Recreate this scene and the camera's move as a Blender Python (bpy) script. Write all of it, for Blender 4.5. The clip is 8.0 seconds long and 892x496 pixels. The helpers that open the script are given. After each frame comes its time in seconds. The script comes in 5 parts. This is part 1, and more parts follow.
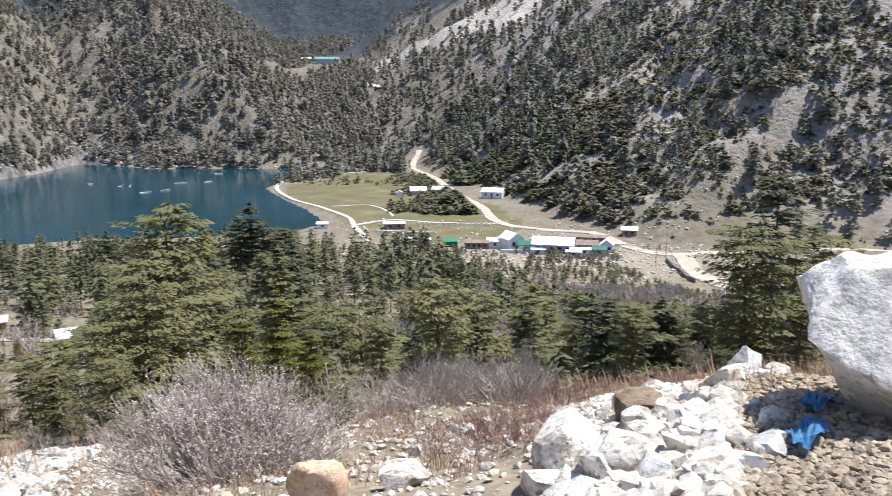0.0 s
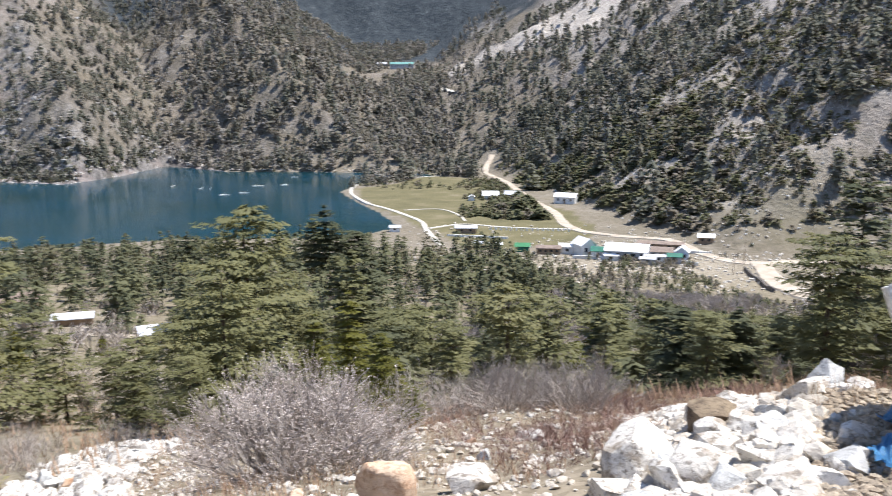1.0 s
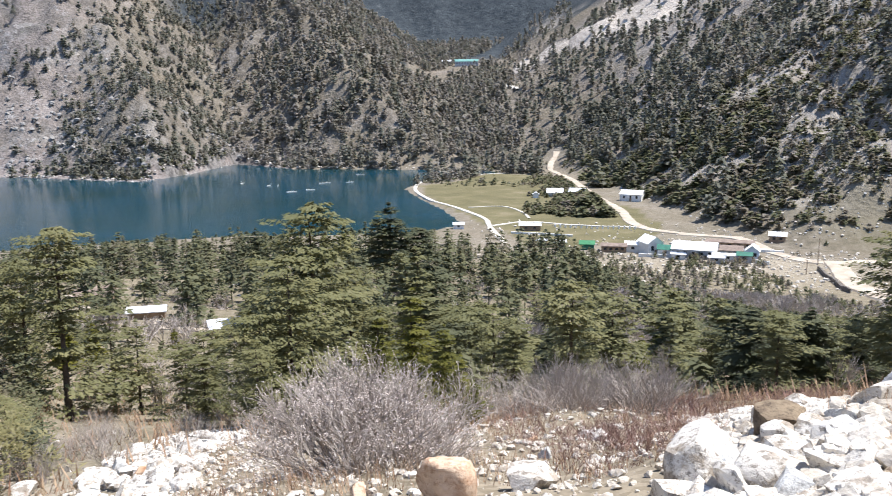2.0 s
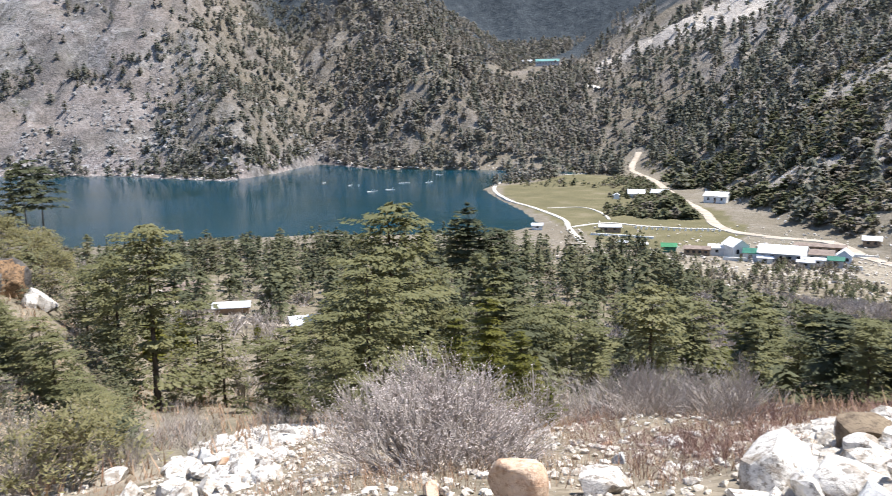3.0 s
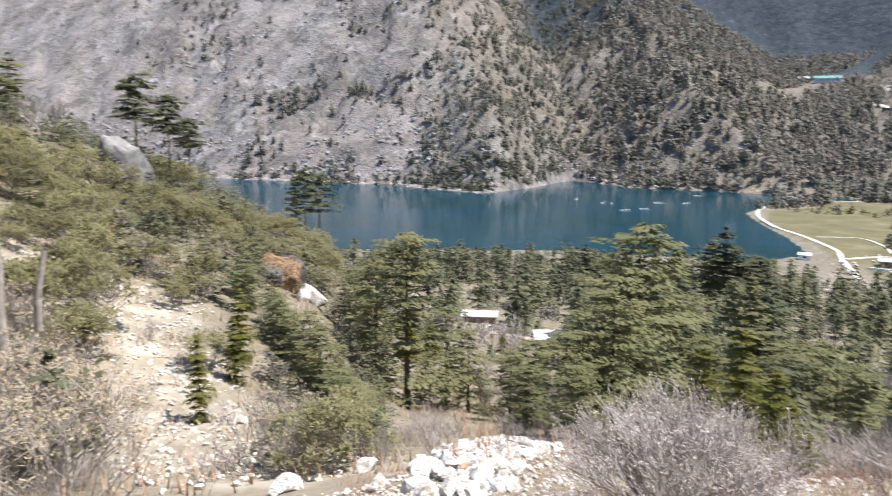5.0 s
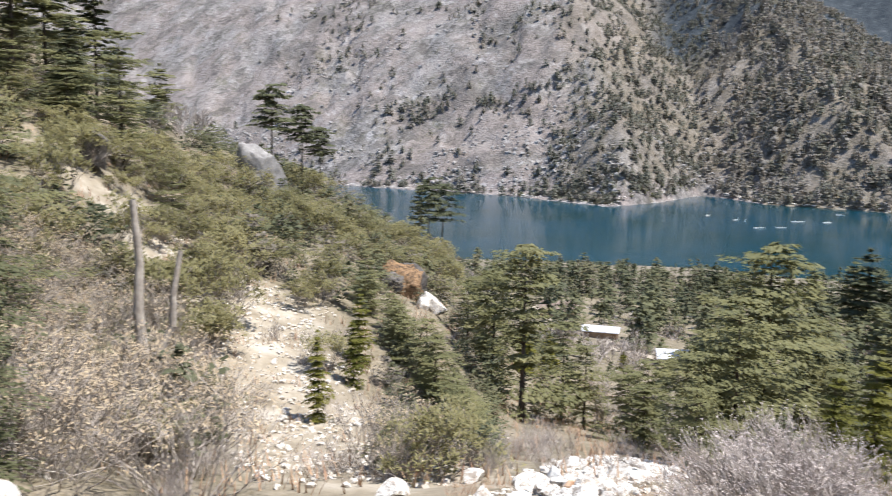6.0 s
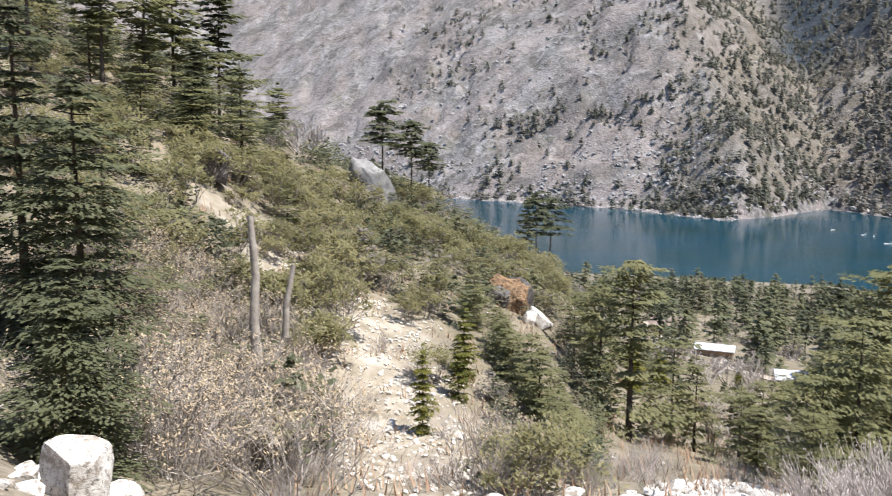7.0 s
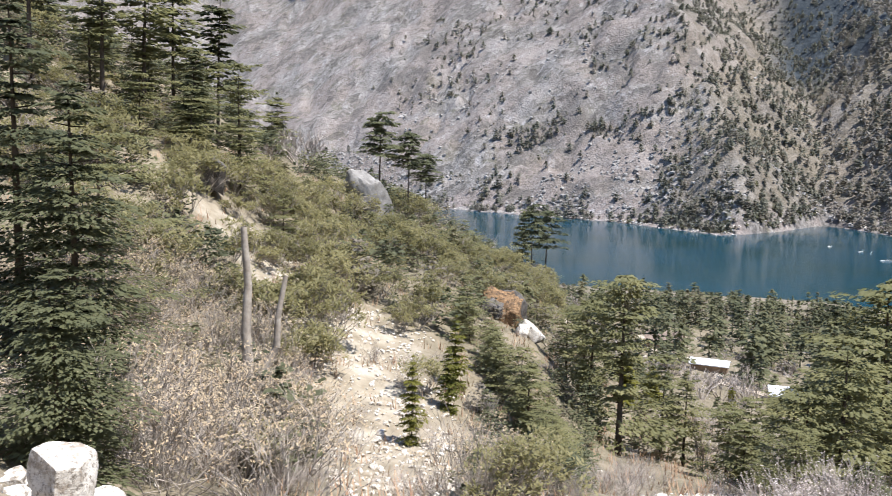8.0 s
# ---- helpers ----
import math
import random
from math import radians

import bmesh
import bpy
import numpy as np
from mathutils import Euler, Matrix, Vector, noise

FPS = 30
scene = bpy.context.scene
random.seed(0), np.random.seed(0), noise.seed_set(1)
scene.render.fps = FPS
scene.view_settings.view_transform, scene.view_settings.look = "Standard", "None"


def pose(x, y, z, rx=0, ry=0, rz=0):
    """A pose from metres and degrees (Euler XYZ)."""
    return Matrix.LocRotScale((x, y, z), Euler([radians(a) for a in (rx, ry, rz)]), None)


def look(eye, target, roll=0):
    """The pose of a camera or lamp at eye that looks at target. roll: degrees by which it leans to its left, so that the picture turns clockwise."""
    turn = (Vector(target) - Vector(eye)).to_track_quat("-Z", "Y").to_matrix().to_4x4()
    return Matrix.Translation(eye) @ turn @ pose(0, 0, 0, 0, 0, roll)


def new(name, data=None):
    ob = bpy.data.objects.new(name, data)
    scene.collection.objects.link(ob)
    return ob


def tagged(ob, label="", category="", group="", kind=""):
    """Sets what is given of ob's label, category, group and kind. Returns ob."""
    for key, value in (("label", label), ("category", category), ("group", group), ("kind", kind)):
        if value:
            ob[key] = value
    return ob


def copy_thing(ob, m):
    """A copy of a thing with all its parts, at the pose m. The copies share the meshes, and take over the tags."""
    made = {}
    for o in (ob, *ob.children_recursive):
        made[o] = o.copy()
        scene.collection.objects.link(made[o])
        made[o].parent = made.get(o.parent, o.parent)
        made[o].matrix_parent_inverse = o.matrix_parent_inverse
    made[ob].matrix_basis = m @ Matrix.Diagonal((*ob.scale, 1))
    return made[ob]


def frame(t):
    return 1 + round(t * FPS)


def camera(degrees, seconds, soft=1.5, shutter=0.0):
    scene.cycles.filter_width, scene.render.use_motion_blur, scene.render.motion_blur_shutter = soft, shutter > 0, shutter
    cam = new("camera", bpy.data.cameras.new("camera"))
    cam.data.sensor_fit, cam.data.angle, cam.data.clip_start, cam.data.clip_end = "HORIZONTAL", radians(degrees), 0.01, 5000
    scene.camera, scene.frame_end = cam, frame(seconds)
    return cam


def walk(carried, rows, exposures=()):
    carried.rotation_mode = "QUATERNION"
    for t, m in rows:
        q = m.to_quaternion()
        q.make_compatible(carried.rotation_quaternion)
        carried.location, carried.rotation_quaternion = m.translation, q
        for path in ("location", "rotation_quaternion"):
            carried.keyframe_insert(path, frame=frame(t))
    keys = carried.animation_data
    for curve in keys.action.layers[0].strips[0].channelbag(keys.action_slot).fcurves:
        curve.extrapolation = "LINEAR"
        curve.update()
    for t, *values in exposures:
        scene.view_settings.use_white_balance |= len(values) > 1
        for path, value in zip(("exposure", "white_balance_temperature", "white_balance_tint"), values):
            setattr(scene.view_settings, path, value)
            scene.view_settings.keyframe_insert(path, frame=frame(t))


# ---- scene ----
cam = camera(56.47, 8.0, soft=0.85, shutter=0.6)
PATH = [
    (0.0, pose(-0.000, 0.000, 55.000, 80.00, 0.00, -0.00)),
    (0.5, pose(0.003, -0.013, 55.002, 80.25, -0.02, 2.51)),
    (1.0, pose(0.005, -0.013, 55.000, 80.31, 0.03, 4.99)),
    (1.5, pose(0.012, -0.021, 54.999, 80.14, 0.36, 8.68)),
    (1.7, pose(0.012, -0.021, 54.999, 80.14, 0.36, 8.69)),
    (2.8, pose(0.058, -0.093, 55.041, 80.19, 0.84, 13.85)),
    (3.0, pose(0.057, -0.088, 55.034, 80.21, 0.71, 14.80)),
    (3.5, pose(0.050, -0.113, 55.051, 80.01, 0.33, 18.36)),
    (4.0, pose(0.040, -0.160, 55.078, 80.17, 0.26, 21.89)),
    (4.5, pose(0.038, -0.186, 55.097, 80.66, 0.05, 26.44)),
    (4.7, pose(0.038, -0.186, 55.098, 80.94, -0.05, 28.96)),
    (5.8, pose(0.217, -0.085, 55.103, 82.12, -0.74, 39.08)),
    (6.0, pose(0.211, -0.072, 55.123, 82.06, -0.90, 40.89)),
    (6.5, pose(0.252, -0.075, 55.155, 82.22, -0.57, 44.24)),
    (7.0, pose(0.425, -0.138, 55.239, 82.87, -0.41, 48.35)),
    (7.5, pose(0.651, -0.172, 55.334, 83.34, -1.00, 49.34)),
    (8.0, pose(0.817, -0.199, 55.377, 83.59, -1.31, 48.32)),
]
walk(cam, PATH, [(0.0, 0.99), (1.5, 1.05), (3.5, 1.10), (4.5, 1.18), (6.0, 1.11), (8.0, 1.11)])

# ---- world, sun ----
SUN_AZ, SUN_EL = radians(-70), radians(66)   # azimuth: left of +y is positive
sun_dir = Vector((-math.sin(SUN_AZ) * math.cos(SUN_EL), math.cos(SUN_AZ) * math.cos(SUN_EL), math.sin(SUN_EL)))
world = bpy.data.worlds.new("sky")
scene.world = world
world.use_nodes = True
wn = world.node_tree
sky = wn.nodes.new("ShaderNodeTexSky")
sky.sky_type = "NISHITA"
sky.sun_disc = False
sky.sun_elevation = SUN_EL
sky.sun_rotation = -SUN_AZ
sky.altitude = 3500
sky.dust_density = 1.5
wn.links.new(sky.outputs["Color"], wn.nodes["Background"].inputs["Color"])
wn.nodes["Background"].inputs["Strength"].default_value = 0.15
lamp = bpy.data.lights.new("sun", "SUN")
lamp.energy, lamp.angle, lamp.color = 4.2, radians(0.53), (1.0, 0.965, 0.925)
new("sun", lamp).matrix_world = look(sun_dir * 500, (0, 0, 0))

# ---- numpy noise ----
def lattice(ix, iy, seed):
    n = (ix * 374761393 + iy * 668265263 + seed * 974634541) & 0xFFFFFFFF
    n = ((n ^ (n >> 13)) * 1274126177) & 0xFFFFFFFF
    n = n ^ (n >> 16)
    return (n & 0xFFFF) / 65535.0


def value(x, y, seed=0):
    x, y = np.asarray(x, float), np.asarray(y, float)
    ix, iy = np.floor(x).astype(np.int64), np.floor(y).astype(np.int64)
    fx, fy = x - ix, y - iy
    fx, fy = fx * fx * (3 - 2 * fx), fy * fy * (3 - 2 * fy)
    a, b = lattice(ix, iy, seed), lattice(ix + 1, iy, seed)
    c, d = lattice(ix, iy + 1, seed), lattice(ix + 1, iy + 1, seed)
    return (a + (b - a) * fx) * (1 - fy) + (c + (d - c) * fx) * fy


def fbm(x, y, octaves=4, seed=0):
    total, amp = 0.0, 0.5
    for k in range(octaves):
        total = total + amp * (value(x, y, seed + 17 * k) - 0.5) * 2
        x, y, amp = np.asarray(x) * 2.03 + 11.3, np.asarray(y) * 2.03 + 7.1, amp * 0.5
    return total


# ---- the lie of the land ----
# The camera's own hillside: heights over the lake on rings of radius RING, by azimuth (degrees, left of +y).
RING = [6, 12, 25, 50, 90, 150, 240, 330]
SIDES = [-160, -60, -25, 0, 20, 35, 42, 50, 58, 68, 80, 130, 200]
HILL = {
    -160: [56, 60, 68, 82, 100, 120, 140, 160],
    -60: [53.9, 54.2, 53, 50, 45, 36, 24, 14],
    -25: [53.1, 51.2, 47, 40.5, 30, 17, 2, 0.6],
    0: [52.2, 50.4, 45.5, 36, 26, 14, 2.5, 0.6],
    20: [52.1, 50.0, 45, 36, 26, 16, 5, 0.6],
    35: [51.8, 49.6, 45, 38, 31, 19, 7, 0.8],
    42: [51.7, 49.4, 45, 44.5, 43, 30, 10, 1],
    50: [51.6, 49.2, 45.3, 48, 49.5, 40, 16, 1],
    58: [51.6, 49.2, 46, 50, 55, 50, 28, 8],
    68: [52.5, 49.6, 48, 55, 64, 66, 60, 45],
    80: [53.0, 50.9, 52.5, 61, 73, 80, 85, 85],
    130: [54, 55, 60, 68, 80, 95, 110, 120],
    200: [56, 60, 68, 82, 100, 120, 140, 160],
}
TABLE = np.array([[53.4, 0.45 * 53.4 + 0.55 * HILL[k][0] + 0.2, *HILL[k], HILL[k][-1] * 0.6 - 8] for k in SIDES])
RING = [0, 3, *RING, 430]


def smooth(t):
    t = np.clip(t, 0, 1)
    return t * t * (3 - 2 * t)


def hill(x, y):
    """The near hillside, its ring heights eased into one another."""
    return sum(w * ring_height(x, y, k) for k, w in ((0.84, 0.15), (0.92, 0.2), (1.0, 0.3), (1.08, 0.2), (1.16, 0.15)))


def ring_height(x, y, stretch):
    r = np.hypot(x, y) * stretch
    az = np.degrees(np.arctan2(-x, y))
    az = np.where(az < -160, az + 360, az)
    i = np.clip(np.searchsorted(SIDES, az) - 1, 0, len(SIDES) - 2)
    low, high = np.array(SIDES)[i], np.array(SIDES)[i + 1]
    u = smooth((az - low) / (high - low)) * 0.6 + 0.4 * np.clip((az - low) / (high - low), 0, 1)
    j = np.clip(np.searchsorted(RING, r) - 1, 0, len(RING) - 2)
    a, b = np.array(RING)[j], np.array(RING)[j + 1]
    v = np.clip((r - a) / (b - a), 0, 4)
    z = (TABLE[i, j] * (1 - v) + TABLE[i, j + 1] * v) * (1 - u) + (TABLE[i + 1, j] * (1 - v) + TABLE[i + 1, j + 1] * v) * u
    return np.maximum(z, -30)


def inside(px, py, poly):
    res = np.zeros(np.shape(px), bool)
    for (x0, y0), (x1, y1) in zip(poly, poly[1:] + poly[:1]):
        cross = ((y0 > py) != (y1 > py)) & (px < (x1 - x0) * (py - y0) / ((y1 - y0) or 1e-9) + x0)
        res ^= cross
    return res


def away(px, py, line):
    best = np.full(np.shape(px), 1e9)
    for (x0, y0), (x1, y1) in zip(line, line[1:]):
        dx, dy = x1 - x0, y1 - y0
        s = np.clip(((px - x0) * dx + (py - y0) * dy) / (dx * dx + dy * dy), 0, 1)
        best = np.minimum(best, np.hypot(px - x0 - s * dx, py - y0 - s * dy))
    return best


SHORE = [(-70, 352), (-54, 374), (-72, 425), (-100, 490), (-117, 535), (-113, 606), (-64, 656), (-72, 676), (-172, 694), (-248, 690),
         (-332, 762), (-318, 640), (-323, 566), (-442, 594), (-568, 575), (-760, 560), (-800, 380), (-500, 170), (-300, 240), (-150, 330)]
FOOT_SCREE = [(-1500, 500), (-800, 575), (-568, 585), (-442, 604), (-318, 578)]
FLANK_SCREE = [(-318, 578), (-318, 660), (-345, 900), (-400, 1300), (-500, 1900)]
FOOT_WOOD = [(-640, 1000), (-420, 850), (-340, 775), (-252, 702), (-172, 705), (-85, 690), (-128, 800), (-262, 1480), (-470, 2300)]
FOOT_RIGHT = [(900, 150), (330, 255), (160, 308), (80, 322), (60, 380), (34, 486), (6, 590), (-22, 690)]
FOOT_BACK = [(-30, 700), (-66, 800), (-150, 1480), (-270, 2300)]


def mountain(x, y, foot, close, k, bend=0.0):
    d = np.where(inside(x, y, foot + close), away(x, y, foot), 0.0)
    return d * k + bend * d * d / (d + 120)


def land(x, y):
    """The ground's height over the lake."""
    x, y = np.asarray(x, float), np.asarray(y, float)
    r = np.hypot(x, y)
    far = smooth((r - 120) / 300)
    wx, wy = x + 22 * fbm(x / 130, y / 130, 3, 5) * far, y + 22 * fbm(x / 130, y / 130, 3, 9) * far
    rise = np.maximum(0, y - 700) * 0.157 * smooth((y - 690) / 120)
    floor = 0.8 + 0.5 * fbm(x / 60, y / 60, 3, 3) + rise
    gully = np.abs(fbm(x / 85, y / 85, 4, 21))
    body = inside(wx, wy, FOOT_SCREE + FLANK_SCREE[1:] + [(-900, 3500), (-3500, 3500), (-3500, 500)])
    d1, d2 = away(wx, wy, FOOT_SCREE), away(wx, wy, FLANK_SCREE)
    one = np.where(body, np.minimum(d1 * 0.62 + 0.25 * d1 * d1 / (d1 + 120), 0.98 * d2 + 2), 0.0)
    two = mountain(wx, wy, FOOT_WOOD, [(-420, 4200), (-2200, 4200), (-1600, 1000)], 0.62, 0.1) + rise
    three = mountain(wx, wy, FOOT_RIGHT, [(-22, 1500), (3000, 2500), (3500, -800)], 0.60, 0.16)
    s = (x + 25) * 0.81 + (y - 690) * 0.585
    q = -(x + 25) * 0.585 + (y - 690) * 0.81
    three = np.where(q > -60, np.minimum(three, np.maximum(0.70 * s, 0) + 4 - 0.75 * q), three)
    crest = 55 + 0.635 * x + 0.0088 * y
    three = np.where(three > crest, crest - 0.15 * (three - crest), three)
    four = mountain(wx, wy, FOOT_BACK, [(-300, 4200), (3000, 4200), (3000, 700)], 0.52, 0.08) + rise
    back = np.maximum(0, y - 1900 + 0.25 * np.abs(x + 300)) * 0.62 + rise * (y > 1900)
    tops = np.maximum.reduce([one, two, three, four, back])
    rough = np.clip(tops / 60, 0, 1)
    tops = tops + rough * (16 * fbm(x / 90, y / 90, 4, 31) - 14 * (gully < 0.12) * (0.12 - gully) / 0.12)
    crag = smooth((r - 380) / 120) * np.clip(tops / 40, 0, 1) * smooth((1500 - r) / 300)
    tops = tops + crag * (6 * (0.5 - np.abs(fbm(x / 26, y / 26, 3, 35))) + 2.5 * fbm(x / 8, y / 8, 2, 36))
    # slanting ledges on the bare mountain across the lake
    bare = smooth((-x - 330) / 60) * smooth((r - 600) / 60) * smooth((1500 - r) / 200) * np.clip(tops / 30, 0, 1)
    ledge = 0.5 - np.abs(fbm((x * 0.86 + y * 0.5) / 17, (y * 0.86 - x * 0.5) / 60, 3, 37))
    tops = tops + bare * (10 * (ledge - 0.3) * smooth((tops - 50) / 60) + 5.0 * np.abs(fbm(x / 13, y / 13, 3, 38)))
    z = np.maximum(floor, tops)
    sea = inside(x, y, SHORE)
    d = away(x, y, SHORE + SHORE[:1])
    z = np.where(sea, -np.minimum(0.4 + d * 0.2, 7), np.minimum(z, 0.25 + d * 0.35 + np.maximum(tops, 0)))
    near = hill(x, y) + 1.6 * fbm(x / 22, y / 22, 3, 41) * smooth((r - 15) / 60) + 0.22 * fbm(x / 1.7, y / 1.7, 3, 43) * smooth(r / 3) * smooth((140 - r) / 60)
    mix = np.clip(0.5 + (near - z) / 8, 0, 1)
    return np.where(r < 90, near, np.where(sea & (near < 0.3), np.minimum(z, -0.4), z * (1 - mix) + near * mix + 0))


def ground_at(x, y):
    return float(land(np.array([x]), np.array([y]))[0])


def polar(az, r):
    return -math.sin(radians(az)) * r, math.cos(radians(az)) * r


# ---- mesh helpers ----
def mesh_from(name, verts, faces, smooth_faces=False):
    me = bpy.data.meshes.new(name)
    verts, faces = np.asarray(verts, np.float32), np.asarray(faces, np.int32)
    n, k = faces.shape
    me.vertices.add(len(verts))
    me.vertices.foreach_set("co", verts.ravel())
    me.loops.add(n * k)
    me.loops.foreach_set("vertex_index", faces.ravel())
    me.polygons.add(n)
    me.polygons.foreach_set("loop_start", np.arange(0, n * k, k, dtype=np.int32))
    me.polygons.foreach_set("use_smooth", np.full(n, smooth_faces))
    me.update(calc_edges=True)
    return me


def attribute(me, name, values):
    at = me.attributes.new(name, "FLOAT", "POINT")
    at.data.foreach_set("value", np.asarray(values, np.float32))


def thing(name, label, category, place=(0, 0, 0), turn=0, group="", kind=""):
    ob = new(name)
    ob.empty_display_size = 0.2
    ob.location, ob.rotation_euler = place, (0, 0, radians(turn))
    return tagged(ob, label, category, group, kind)


def part(name, data, material, parent=None, label=""):
    """Links a bmesh or a mesh as one object, under parent."""
    if isinstance(data, bmesh.types.BMesh):
        me = bpy.data.meshes.new(name)
        data.to_mesh(me)
        data.free()
        data = me
    if material and not data.materials:
        data.materials.append(material)
    ob = new(name, data)
    if parent:
        ob.parent = parent
    if label:
        ob["label"] = label
    return ob


def box(bm, x0, x1, y0, y1, z0, z1, bevel=0.0):
    got = bmesh.ops.create_cube(bm, size=1)["verts"]
    for v in got:
        v.co = ((x0 + x1) / 2 + v.co.x * (x1 - x0), (y0 + y1) / 2 + v.co.y * (y1 - y0), (z0 + z1) / 2 + v.co.z * (z1 - z0))
    if bevel:
        edges = {e for v in got for e in v.link_edges}
        bmesh.ops.bevel(bm, geom=list(edges), offset=bevel, segments=1, affect="EDGES")
    return bm


# ---- materials ----
class Nodes:
    """A short way to write node trees."""

    def __init__(self, name, rough=0.8, spec=0.3):
        self.mat = bpy.data.materials.new(name)
        self.mat.use_nodes = True
        self.tree = self.mat.node_tree
        self.out = self.tree.nodes["Principled BSDF"]
        self.out.inputs["Roughness"].default_value = rough
        self.out.inputs["Specular IOR Level"].default_value = spec
        self.place = self.node("ShaderNodeNewGeometry").outputs["Position"]

    def node(self, kind, **sets):
        nd = self.tree.nodes.new(kind)
        for key, val in sets.items():
            if key in nd.inputs:
                nd.inputs[key].default_value = val
        return nd

    def link(self, a, b):
        self.tree.links.new(a, b)

    def noise(self, scale, detail=4.0, rough=0.6, vec=None):
        nd = self.node("ShaderNodeTexNoise", Scale=scale, Detail=detail, Roughness=rough)
        self.link(vec or self.place, nd.inputs["Vector"])
        return nd.outputs["Fac"]

    def cells(self, scale, vec=None, feature="F1", out="Distance"):
        nd = self.node("ShaderNodeTexVoronoi", Scale=scale)
        nd.feature = feature
        self.link(vec or self.place, nd.inputs["Vector"])
        return nd.outputs[out]

    def ramp(self, fac, *stops):
        nd = self.node("ShaderNodeValToRGB")
        while len(nd.color_ramp.elements) < len(stops):
            nd.color_ramp.elements.new(0.5)
        for el, (pos, col) in zip(nd.color_ramp.elements, stops):
            el.position = pos
            el.color = (*col, 1) if isinstance(col, tuple) else (col, col, col, 1)
        self.link(fac, nd.inputs["Fac"])
        return nd.outputs["Color"]

    def mix(self, fac, a, b, blend="MIX"):
        nd = self.node("ShaderNodeMix")
        nd.data_type, nd.blend_type = "RGBA", blend
        for sock, val in ((0, fac), (6, a), (7, b)):
            if isinstance(val, (int, float)):
                nd.inputs[sock].default_value = val if sock == 0 else (val, val, val, 1)
            elif isinstance(val, tuple):
                nd.inputs[sock].default_value = (*val, 1)
            else:
                self.link(val, nd.inputs[sock])
        return nd.outputs[2]

    def math(self, op, a, b=0.0):
        nd = self.node("ShaderNodeMath")
        nd.operation = op
        for sock, val in ((0, a), (1, b)):
            if isinstance(val, (int, float)):
                nd.inputs[sock].default_value = val
            else:
                self.link(val, nd.inputs[sock])
        return nd.outputs[0]

    def attr(self, name):
        nd = self.node("ShaderNodeAttribute")
        nd.attribute_name = name
        return nd.outputs["Fac"]

    def random(self):
        return self.node("ShaderNodeObjectInfo").outputs["Random"]

    def color(self, sock):
        self.link(sock, self.out.inputs["Base Color"])
        return self

    def bump(self, height, strength=0.5, distance=0.05):
        nd = self.node("ShaderNodeBump", Strength=strength, Distance=distance)
        self.link(height, nd.inputs["Height"])
        self.link(nd.outputs["Normal"], self.out.inputs["Normal"])
        return self


